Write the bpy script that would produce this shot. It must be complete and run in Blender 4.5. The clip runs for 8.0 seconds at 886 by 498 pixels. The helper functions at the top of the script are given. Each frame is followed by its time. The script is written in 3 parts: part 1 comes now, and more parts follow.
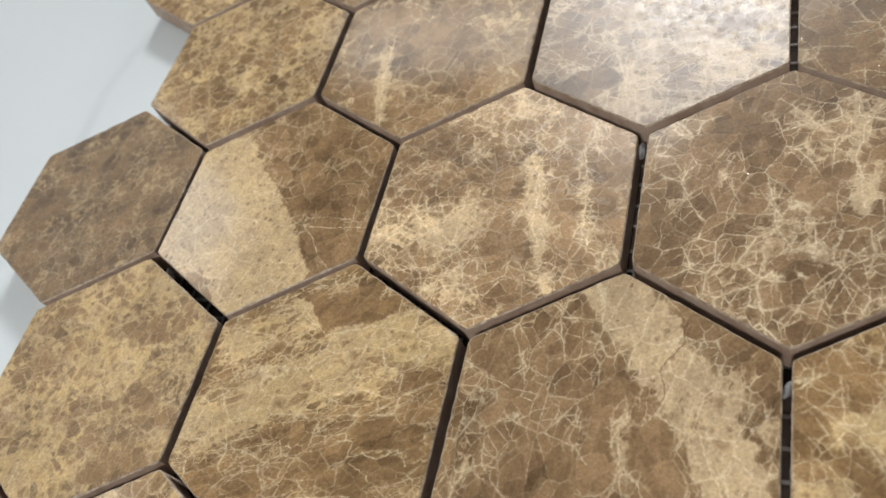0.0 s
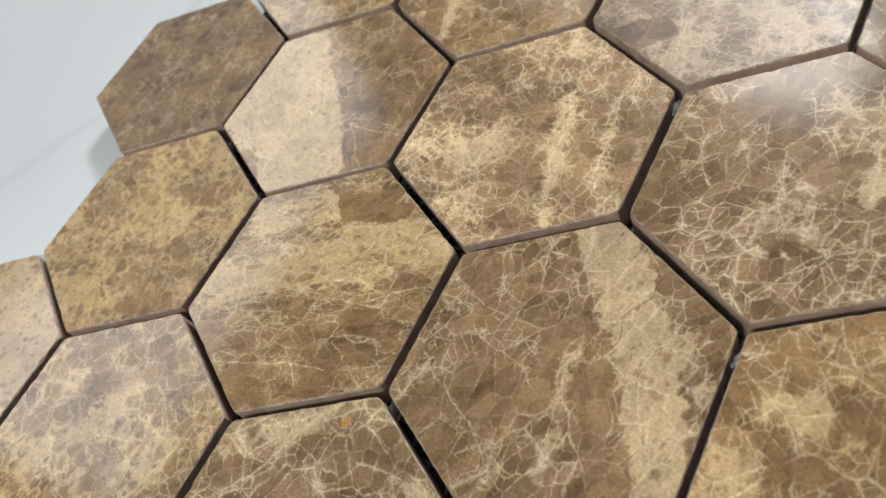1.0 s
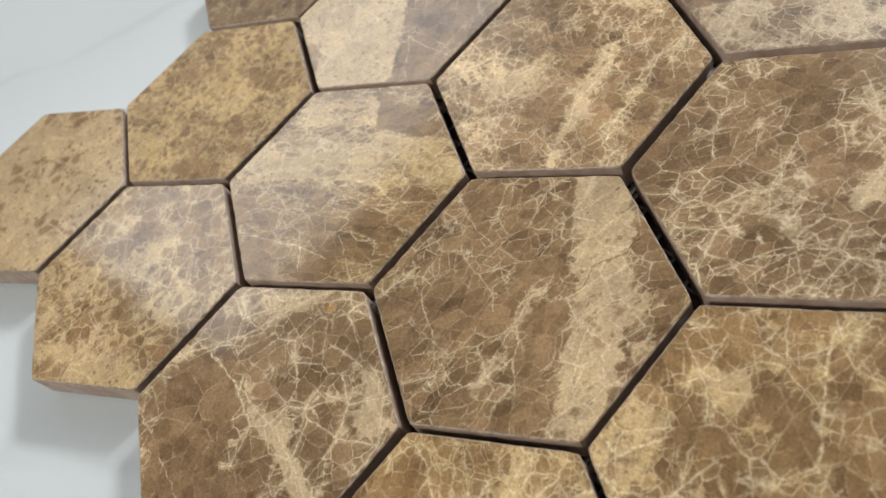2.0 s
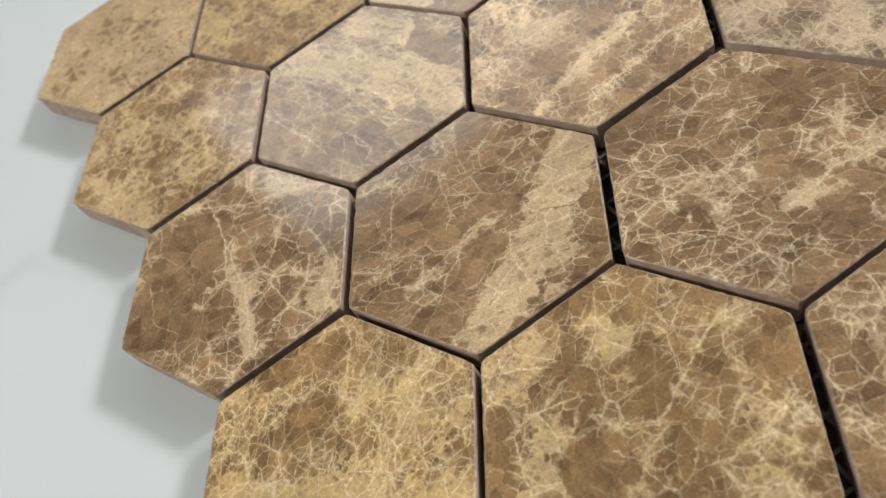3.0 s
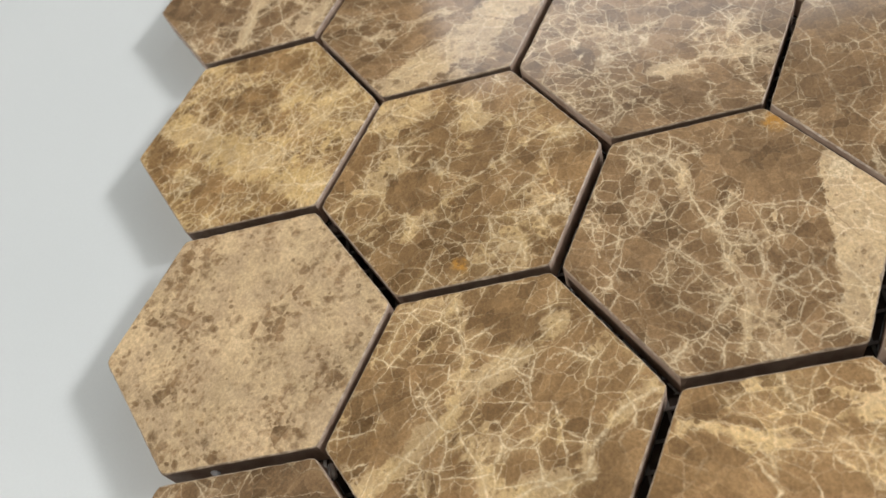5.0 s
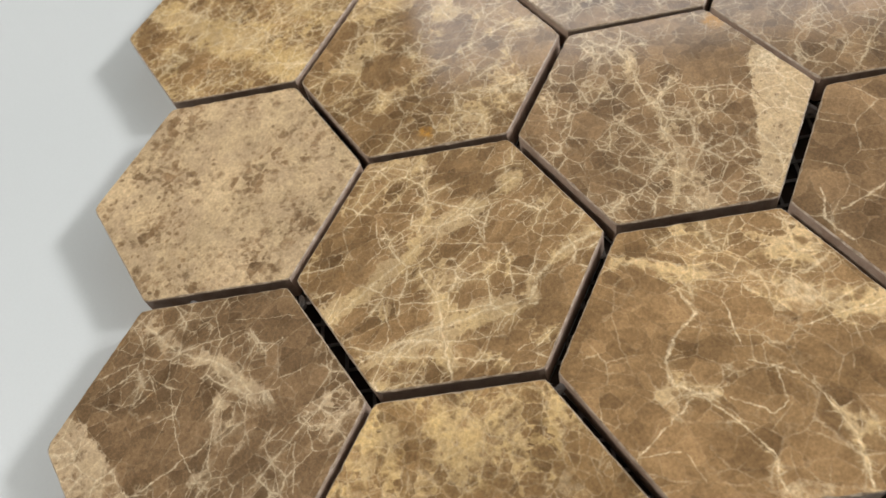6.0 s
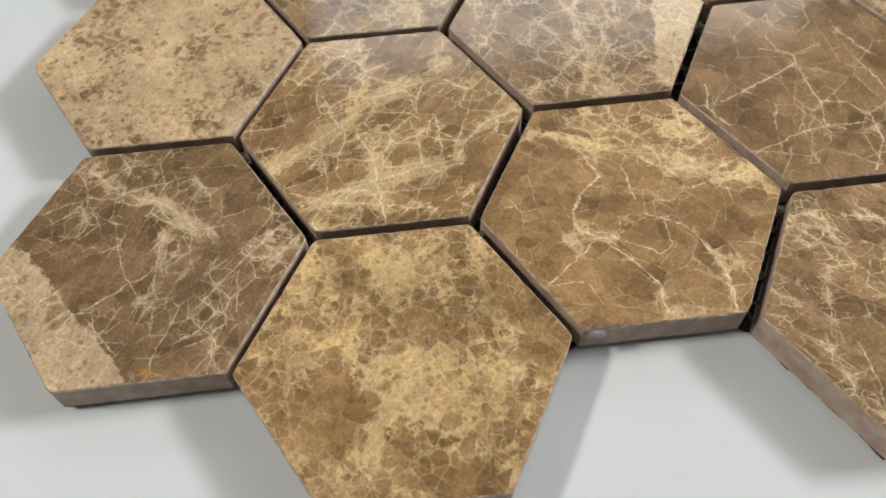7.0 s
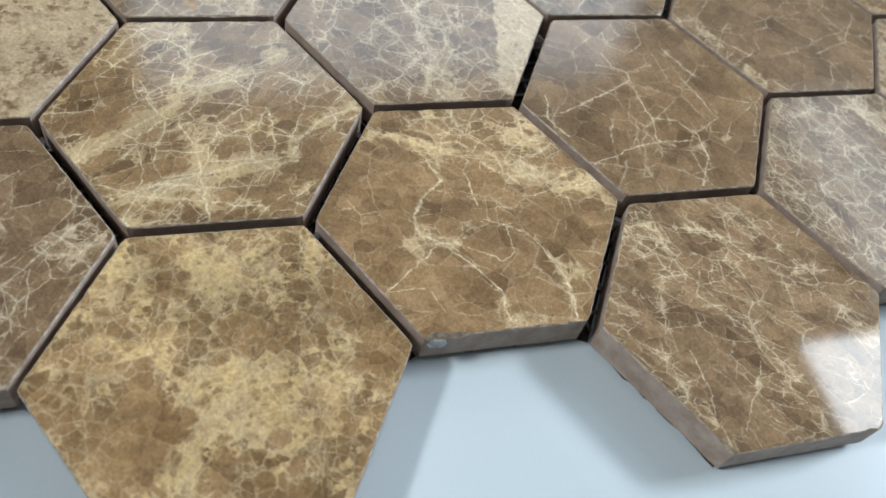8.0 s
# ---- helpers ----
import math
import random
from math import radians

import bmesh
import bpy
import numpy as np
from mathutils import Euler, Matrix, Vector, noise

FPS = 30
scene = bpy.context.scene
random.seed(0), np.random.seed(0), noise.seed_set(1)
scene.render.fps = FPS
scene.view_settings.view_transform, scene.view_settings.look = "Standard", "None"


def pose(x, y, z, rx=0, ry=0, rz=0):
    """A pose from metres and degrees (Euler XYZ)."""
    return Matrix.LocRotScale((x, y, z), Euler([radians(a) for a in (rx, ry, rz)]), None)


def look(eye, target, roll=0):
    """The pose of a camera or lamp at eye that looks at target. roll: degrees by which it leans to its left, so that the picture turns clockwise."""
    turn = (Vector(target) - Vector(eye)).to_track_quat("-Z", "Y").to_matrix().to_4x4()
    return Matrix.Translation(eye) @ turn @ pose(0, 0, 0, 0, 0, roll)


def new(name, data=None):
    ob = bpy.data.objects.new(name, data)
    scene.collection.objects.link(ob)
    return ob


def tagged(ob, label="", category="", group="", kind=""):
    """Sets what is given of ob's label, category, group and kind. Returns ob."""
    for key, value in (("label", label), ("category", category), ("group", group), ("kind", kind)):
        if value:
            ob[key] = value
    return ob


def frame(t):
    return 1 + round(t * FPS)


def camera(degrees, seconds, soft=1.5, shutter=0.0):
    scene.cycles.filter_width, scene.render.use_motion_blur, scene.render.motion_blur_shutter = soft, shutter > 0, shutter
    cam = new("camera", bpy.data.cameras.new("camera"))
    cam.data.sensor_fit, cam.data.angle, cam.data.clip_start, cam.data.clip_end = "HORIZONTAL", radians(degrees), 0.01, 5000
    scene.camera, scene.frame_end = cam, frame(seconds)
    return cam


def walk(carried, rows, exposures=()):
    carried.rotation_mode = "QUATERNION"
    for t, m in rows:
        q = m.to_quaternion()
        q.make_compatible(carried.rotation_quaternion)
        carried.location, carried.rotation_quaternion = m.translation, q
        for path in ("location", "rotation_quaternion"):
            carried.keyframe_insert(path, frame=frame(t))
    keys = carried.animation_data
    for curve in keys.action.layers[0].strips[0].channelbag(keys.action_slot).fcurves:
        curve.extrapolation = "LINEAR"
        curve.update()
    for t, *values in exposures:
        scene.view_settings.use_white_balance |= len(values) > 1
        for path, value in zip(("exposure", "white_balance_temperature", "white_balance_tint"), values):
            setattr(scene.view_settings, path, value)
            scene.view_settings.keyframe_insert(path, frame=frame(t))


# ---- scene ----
# ---- camera ----
cam = camera(57.89, 8.0, soft=1.6)
cam.data.dof.use_dof, cam.data.dof.focus_distance, cam.data.dof.aperture_fstop = True, 0.143, 25.0
TOP = 0.0078  # height of the polished faces above the floor
# seconds, place in millimetres over the sheet, turn in degrees
PATH = [
    (0.0, 99.16, -84.73, 113.36, 35.31, 18.51, 14.05),
    (0.5, 108.77, -84.82, 111.50, 35.03, 19.07, 21.73),
    (1.0, 121.34, -82.95, 112.15, 34.86, 19.40, 28.95),
    (1.5, 132.45, -79.34, 113.04, 34.64, 19.62, 36.59),
    (1.7, 136.17, -76.86, 112.96, 34.11, 19.86, 39.44),
    (2.8, 162.68, -62.61, 114.38, 34.16, 19.45, 56.22),
    (3.0, 168.21, -59.04, 115.23, 34.23, 18.92, 59.48),
    (3.5, 181.38, -48.98, 118.49, 33.76, 17.91, 66.94),
    (4.0, 196.53, -39.17, 117.02, 33.76, 16.78, 74.63),
    (4.2, 201.80, -34.30, 118.83, 33.15, 16.24, 77.56),
    (5.3, 231.18, -26.50, 119.72, 32.60, 13.15, 85.22),
    (5.5, 236.78, -29.59, 118.03, 32.76, 12.31, 85.24),
    (6.0, 251.63, -29.75, 119.18, 32.50, 9.84, 85.40),
    (6.5, 268.24, -35.04, 123.20, 32.39, 6.15, 84.84),
    (6.8, 277.19, -39.22, 120.39, 32.23, 3.13, 84.03),
    (7.0, 280.35, -41.72, 119.28, 32.25, 0.99, 83.41),
    (7.5, 281.02, -48.14, 115.13, 33.39, -5.09, 80.55),
    (8.0, 278.53, -42.49, 109.31, 34.66, -9.95, 77.65),
]
walk(cam, [(t, pose(x / 1000, y / 1000, z / 1000 + TOP, rx, ry, rz)) for t, x, y, z, rx, ry, rz in PATH],
     exposures=[(0.0, 0.05, 6500, 10), (1.5, 0.05, 6500, 10), (3.0, 0.09, 6700, 11), (7.1, 0.10, 6800, 12), (7.6, 0.10, 6200, 5), (8.0, 0.11, 5600, 4)])

# ---- world and lights ----
world = bpy.data.worlds.new("sky")
scene.world = world
world.use_nodes = True
sky = world.node_tree.nodes.new("ShaderNodeTexSky")
sky.sky_type, sky.sun_disc = "NISHITA", False
sky.sun_elevation, sky.sun_rotation = radians(40), radians(200)
background = world.node_tree.nodes["Background"]
background.inputs["Strength"].default_value = 0.08
world.node_tree.links.new(sky.outputs["Color"], background.inputs["Color"])

CEILING = 2.7
WALL_W, WALL_E, WALL_S, WALL_N = -2.4, 3.2, -3.8, 3.8
PANELS = [(-0.61, 2.58, 0.52, 0.54, 7.5), (0.10, -2.75, 0.6, 0.45, 116), (-1.7, 3.15, 1.2, 0.6, 5.5)]  # middle x, y, size x, y, watts; the third is added to lay a sheen on tiles
WINDOW = (-0.35, 1.9, 1.6, 2.62)  # in the west wall: south, north, sill, head
NORTH_KEY_OPENING = (-0.8, 0.4, 1.95, 2.62)  # added for an unseen key light in the north wall: west, east, sill, head


def area_lamp(name, m, size_x, size_y, watts, color):
    lamp = bpy.data.lights.new(name, "AREA")
    lamp.shape, lamp.size, lamp.size_y, lamp.energy, lamp.color = "RECTANGLE", size_x, size_y, watts, color
    ob = new(name, lamp)
    ob.matrix_world = m
    return ob


for px, py, sx, sy, watts in PANELS:
    area_lamp("panel_lamp", pose(px, py, CEILING - 0.035), sx, sy, watts, (1.0, 0.97, 0.93))
area_lamp("window_lamp", look((WALL_W - 0.05, (WINDOW[0] + WINDOW[1]) / 2, (WINDOW[2] + WINDOW[3]) / 2), (5, (WINDOW[0] + WINDOW[1]) / 2, (WINDOW[2] + WINDOW[3]) / 2)),
          WINDOW[1] - WINDOW[0], WINDOW[3] - WINDOW[2], 16, (0.93, 0.97, 1.0))
# added key light from the north, out of all reflections, for the floor shadows
north_x, north_z = (NORTH_KEY_OPENING[0] + NORTH_KEY_OPENING[1]) / 2, (NORTH_KEY_OPENING[2] + NORTH_KEY_OPENING[3]) / 2
area_lamp("window_lamp", look((north_x, WALL_N + 0.05, north_z), (north_x, -5, north_z)), NORTH_KEY_OPENING[1] - NORTH_KEY_OPENING[0], NORTH_KEY_OPENING[3] - NORTH_KEY_OPENING[2], 196, (0.97, 0.98, 1.0))


# ---- node helpers ----
class Nodes:
    def __init__(self, tree):
        self.tree = tree

    def add(self, kind, **props):
        n = self.tree.nodes.new(kind)
        for k, v in props.items():
            setattr(n, k, v)
        return n

    def put(self, socket, value):
        if isinstance(value, bpy.types.NodeSocket):
            self.tree.links.new(value, socket)
        elif isinstance(value, (tuple, list)) and len(value) == 3 and socket.type == "RGBA":
            socket.default_value = (*value, 1)
        else:
            socket.default_value = value

    def math(self, op, a, b=0.0, c=0.0, clamp=False):
        n = self.add("ShaderNodeMath", operation=op, use_clamp=clamp)
        for s, v in zip(n.inputs, (a, b, c)):
            self.put(s, v)
        return n.outputs[0]

    def vec(self, op, a, b=(0, 0, 0), scale=None):
        n = self.add("ShaderNodeVectorMath", operation=op)
        self.put(n.inputs[0], a)
        self.put(n.inputs[1], b)
        if scale is not None:
            self.put(n.inputs["Scale"], scale)
        return n.outputs["Value"] if op in ("DOT_PRODUCT", "LENGTH", "DISTANCE") else n.outputs["Vector"]

    def noise(self, p, scale, detail=2.0, rough=0.5, color=False):
        n = self.add("ShaderNodeTexNoise")
        self.put(n.inputs["Vector"], p)
        n.inputs["Scale"].default_value, n.inputs["Detail"].default_value, n.inputs["Roughness"].default_value = scale, detail, rough
        return n.outputs["Color"] if color else n.outputs["Fac"]

    def cells(self, p, scale, feature="F1", out="Distance", rnd=1.0):
        n = self.add("ShaderNodeTexVoronoi", feature=feature)
        self.put(n.inputs["Vector"], p)
        self.put(n.inputs["Scale"], scale)
        n.inputs["Randomness"].default_value = rnd
        return n.outputs[out]

    def ramp(self, v, lo, hi, to_lo=0.0, to_hi=1.0):
        n = self.add("ShaderNodeMapRange", interpolation_type="SMOOTHSTEP")
        for s, x in zip(n.inputs, (v, lo, hi, to_lo, to_hi)):
            self.put(s, x)
        return n.outputs[0]

    def mix(self, f, a, b, blend="MIX"):
        n = self.add("ShaderNodeMix", data_type="RGBA", blend_type=blend)
        self.put(n.inputs["Factor"], f)
        self.put(n.inputs[6], a)
        self.put(n.inputs[7], b)
        return n.outputs[2]


def surface(name):
    m = bpy.data.materials.new(name)
    m.use_nodes = True
    k = Nodes(m.node_tree)
    return m, k, m.node_tree.nodes["Principled BSDF"]


# ---- brown marble, one node group for all tiles ----
GROUP = bpy.data.node_groups.new("brown_marble", "ShaderNodeTree")
DEFAULTS = dict(Cell=7.0, Stretch=1.0, Angle=0.0, Veins=0.8, Fine=0.6, Cream=0.3, Tone=1.0, Warm=0.5, Gloss=0.11)
FIELDS = ("Pale", "Brown", "Stroke", "Mist", "Crack", "Rust")
for key in ("Position", "Seed"):
    GROUP.interface.new_socket(key, in_out="INPUT", socket_type="NodeSocketVector")
for key in (*DEFAULTS, *FIELDS):
    GROUP.interface.new_socket(key, in_out="INPUT", socket_type="NodeSocketFloat")
GROUP.interface.new_socket("Color", in_out="OUTPUT", socket_type="NodeSocketColor")
for key in ("Roughness", "Height"):
    GROUP.interface.new_socket(key, in_out="OUTPUT", socket_type="NodeSocketFloat")


def build_marble():
    k = Nodes(GROUP)
    i = k.add("NodeGroupInput").outputs
    out = k.add("NodeGroupOutput")
    p = k.vec("ADD", k.vec("SCALE", i["Position"], scale=1000.0), i["Seed"])  # millimetres on the tile
    half = (0.5, 0.5, 0.5)

    def shifted(x, y, z, base=p):
        return k.vec("ADD", base, (x, y, z))

    def times(*values):
        v = values[0]
        for w in values[1:]:
            v = k.math("MULTIPLY", v, w)
        return v

    def plus(*values):
        v = values[0]
        for w in values[1:]:
            v = k.math("ADD", v, w)
        return v

    def top(*values):
        v = values[0]
        for w in values[1:]:
            v = k.math("MAXIMUM", v, w)
        return v

    def centred(n, size):
        return k.math("MULTIPLY", k.math("SUBTRACT", n, 0.5), size)

    # broken, jagged course of all joints in the stone
    bend = k.vec("SCALE", k.vec("SUBTRACT", k.noise(p, 0.05, 1.0, color=True), half), scale=4.0)
    jag = k.vec("SCALE", k.vec("SUBTRACT", k.noise(p, 0.36, 6.0, 0.72, color=True), half), scale=1.5)
    turn = k.add("ShaderNodeVectorRotate", rotation_type="Z_AXIS")
    k.put(turn.inputs["Vector"], k.vec("ADD", p, k.vec("ADD", bend, jag)))
    k.put(turn.inputs["Angle"], i["Angle"])
    comb = k.add("ShaderNodeCombineXYZ")
    comb.inputs[0].default_value = comb.inputs[2].default_value = 1.0
    k.put(comb.inputs[1], i["Stretch"])
    v = k.vec("MULTIPLY", turn.outputs[0], comb.outputs[0])

    def fragments(rate, x, y, z):
        """Distance from the joint in millimetres, and two chance values of each fragment."""
        at, scale = shifted(x, y, z, v), k.math("DIVIDE", rate, i["Cell"])
        d = k.math("DIVIDE", k.cells(at, scale, "DISTANCE_TO_EDGE"), scale)
        c = k.add("ShaderNodeSeparateColor")
        k.put(c.inputs[0], k.cells(at, scale, "F1", "Color"))
        return d, c.outputs[0], c.outputs[1]

    big, big_a, big_b = fragments(1.0, 0, 0, 0)
    mid, mid_a, mid_b = fragments(2.3, 40, 70, 9)
    small, small_a, small_b = fragments(5.2, 90, 20, 33)

    # how far the pale calcite has eaten into the brown stone
    drift = centred(k.noise(shifted(20, 90, 70, v), 0.085, 5.0, 0.62), 1.35)
    field = plus(i["Cream"], 0.05, drift, times(i["Pale"], 0.88), times(i["Mist"], 0.34), times(i["Brown"], -0.46))
    field = k.math("MAXIMUM", field, 0.0)
    grain = centred(k.noise(shifted(7, 7, 50), 0.8, 6.0, 0.72), 0.42)
    keep = k.math("SUBTRACT", 1.0, times(i["Brown"], 0.8))

    def eaten(d, chance, reach, hold):
        return k.ramp(plus(times(field, 1.55), grain, times(chance, -hold), times(d, -reach)), 0.18, 0.66)

    pale = times(k.math("MINIMUM", eaten(mid, mid_a, 0.32, 0.78), eaten(small, small_a, 0.42, 0.72)), keep)
    pale = top(pale, times(k.ramp(plus(field, times(grain, 0.6)), 0.60, 1.20, 0.0, 0.58), keep))

    # small brown crumbs left in the calcite
    loose = k.vec("ADD", p, k.vec("SCALE", jag, scale=0.45))
    crumb = k.add("ShaderNodeSeparateColor")
    k.put(crumb.inputs[0], k.cells(loose, 0.8, "F1", "Color"))
    size = k.ramp(crumb.outputs[0], 0.45, 1.0, 0.0, 0.44)
    dots = k.ramp(k.math("SUBTRACT", k.cells(loose, 0.8, "F1"), size), -0.06, 0.02, 1.0, 0.0)
    pale = times(pale, k.math("SUBTRACT", 1.0, times(dots, plus(0.30, times(crumb.outputs[1], 0.55)))))

    # veins: thin bright joints, fading in and out
    fat = k.noise(shifted(3, 1, 9), 0.34, 4.0, 0.65)
    fade = k.noise(shifted(37, 11, 5), 0.15, 4.0, 0.6)

    def joint(d, thin, thick):
        return k.ramp(d, 0.0, k.ramp(fat, 0.34, 0.70, thin, thick), 1.0, 0.0)

    line_big = times(joint(big, 0.10, 0.36), k.ramp(plus(fade, times(field, 0.35)), 0.44, 0.70, 0.12, 1.0), i["Veins"])
    line_mid = times(joint(mid, 0.08, 0.24), k.ramp(plus(field, centred(fade, 1.1)), 0.14, 0.56, 0.14, 0.90), i["Fine"], k.math("SUBTRACT", 1.0, times(pale, 0.55)))
    line_small = times(joint(small, 0.07, 0.19), k.ramp(plus(field, centred(fade, 1.3)), 0.34, 0.72, 0.0, 0.42), i["Fine"], k.math("SUBTRACT", 1.0, times(pale, 0.8)))
    long = k.math("DIVIDE", k.cells(shifted(300, 40, 0, v), k.math("DIVIDE", 0.52, i["Cell"]), "DISTANCE_TO_EDGE"), k.math("DIVIDE", 0.52, i["Cell"]))
    line_long = times(joint(long, 0.09, 0.32), k.ramp(fade, 0.46, 0.60, 0.0, 0.85), i["Veins"])
    stroke = times(i["Stroke"], k.ramp(k.noise(p, 0.8, 4.0, 0.65), 0.30, 0.60, 0.22, 0.92))
    lines = times(top(line_big, line_mid, line_small, line_long), k.math("SUBTRACT", 1.0, times(i["Brown"], 0.66)))
    crumbs = k.ramp(k.noise(shifted(5, 80, 14), 1.5, 5.0, 0.72), 0.34, 0.62, 0.38, 1.0)
    lines = times(top(lines, stroke), crumbs)
    glow = times(k.ramp(big, 0.0, 1.3, 1.0, 0.0), k.ramp(plus(field, centred(fade, 0.8)), 0.25, 0.6), i["Veins"], keep, 0.42)

    # colours of the fragments, the calcite and the veins
    mottle = k.ramp(k.noise(shifted(1, 2, 3, v), 0.16, 6.0, 0.68), 0.3, 0.7)
    shade = plus(times(big_a, 0.30), times(mid_b, 0.30), times(mottle, 0.34), times(small_b, 0.06))
    brown = k.mix(shade, (0.086, 0.047, 0.017), (0.392, 0.241, 0.106))
    grey = k.mix(shade, (0.088, 0.053, 0.026), (0.366, 0.240, 0.136))
    base = k.mix(i["Warm"], grey, brown)
    hue = k.ramp(k.noise(p, 0.17, 4.0), 0.35, 0.65)
    creamy = k.mix(hue, (0.535, 0.385, 0.195), (0.590, 0.415, 0.182))
    bone = k.mix(hue, (0.560, 0.425, 0.285), (0.640, 0.500, 0.335))
    light = k.mix(i["Warm"], bone, creamy)
    col = k.mix(top(times(pale, plus(0.64, times(small_b, 0.20), times(mid_b, 0.16))), glow, times(i["Mist"], grain, 0.9)), base, light)
    rust = k.ramp(k.noise(shifted(60, 3, 8), 0.09, 4.0, 0.7), 0.64, 0.72)
    col = k.mix(times(lines, 0.98), col, k.mix(0.64, light, (0.88, 0.75, 0.51)))
    col = k.mix(times(rust, plus(0.10, times(lines, 0.5))), col, (0.46, 0.21, 0.04))
    patchy = k.ramp(k.noise(shifted(25, 61, 4), 0.8, 5.0, 0.75), 0.38, 0.54, 0.30, 0.95)
    col = k.mix(times(i["Rust"], patchy), col, (0.50, 0.25, 0.05))
    col = k.mix(times(i["Crack"], 0.75), col, (0.17, 0.095, 0.045))
    speck = times(k.ramp(k.noise(p, 1.7, 4.0, 0.7), 0.25, 0.75, 0.78, 1.22), k.ramp(k.noise(p, 4.5, 2.0, 0.6), 0.25, 0.75, 0.88, 1.12))
    cloud = k.ramp(k.noise(shifted(12, 44, 31, v), 0.055, 3.0, 0.55), 0.34, 0.66, 0.88, 1.10)
    lum = times(speck, cloud, i["Tone"])
    tint = k.add("ShaderNodeCombineColor")
    for n in range(3):
        k.put(tint.inputs[n], lum)
    col = k.mix(1.0, col, tint.outputs[0], "MULTIPLY")
    # a few open pores
    pore_c = k.add("ShaderNodeSeparateColor")
    k.put(pore_c.inputs[0], k.cells(p, 0.75, "F1", "Color"))
    pore = times(k.ramp(k.cells(p, 0.75, "F1"), 0.04, 0.15, 1.0, 0.0), k.ramp(pore_c.outputs[0], 0.80, 0.84))
    col = k.mix(times(pore, 0.35), col, (0.14, 0.085, 0.04))
    k.put(out.inputs["Color"], col)
    k.put(out.inputs["Roughness"], k.ramp(k.noise(p, 0.5, 4.0, 0.6), 0.3, 0.7, times(i["Gloss"], 0.8), times(i["Gloss"], 1.25)))
    k.put(out.inputs["Height"], k.math("SUBTRACT", times(k.noise(p, 0.8, 3.0), 0.05), pore))


build_marble()


def segment(k, p, ax, ay, bx, by):
    """The distance of p from the line between two places."""
    d = Vector((bx - ax, by - ay, 0))
    rel = k.vec("SUBTRACT", p, (ax, ay, 0.0))
    if d.length < 1e-6:
        return k.vec("LENGTH", rel)
    t = k.math("DIVIDE", k.vec("DOT_PRODUCT", rel, tuple(d)), d.length_squared, clamp=True)
    return k.vec("DISTANCE", rel, k.vec("SCALE", tuple(d), scale=t))


def nearest(k, p, lines):
    """The distance of p from the nearest of some broken lines, each x, y, x, y and so on."""
    best = None
    for line in lines:
        for n in range(0, len(line) - 2, 2):
            d = segment(k, p, *line[n:n + 4])
            best = d if best is None else k.math("MINIMUM", best, d)
    return best


def zones(k, p, shapes):
    """Rounded patches: x, y, x, y of the axis, half width, softness of the border, strength."""
    best = None
    for ax, ay, bx, by, r, soft, power in shapes:
        f = k.ramp(segment(k, p, ax, ay, bx, by), r - soft, r + soft, power, 0.0)
        best = f if best is None else k.math("MAXIMUM", best, f)
    return best


def threads(k, p, lines, thick):
    """Veins: width, then a broken line. Returns the bright core and the paler stone round it."""
    core = mist = None
    for width, *line in lines:
        d = nearest(k, p, (line,))
        c = k.ramp(d, 0.0, k.math("MULTIPLY", thick, width * 0.75), 1.0, 0.0)
        m = k.ramp(d, 0.0, 0.9 + width * 3.5, min(1.0, 0.4 + width), 0.0)
        core = c if core is None else k.math("MAXIMUM", core, c)
        mist = m if mist is None else k.math("MAXIMUM", mist, m)
    return core, mist


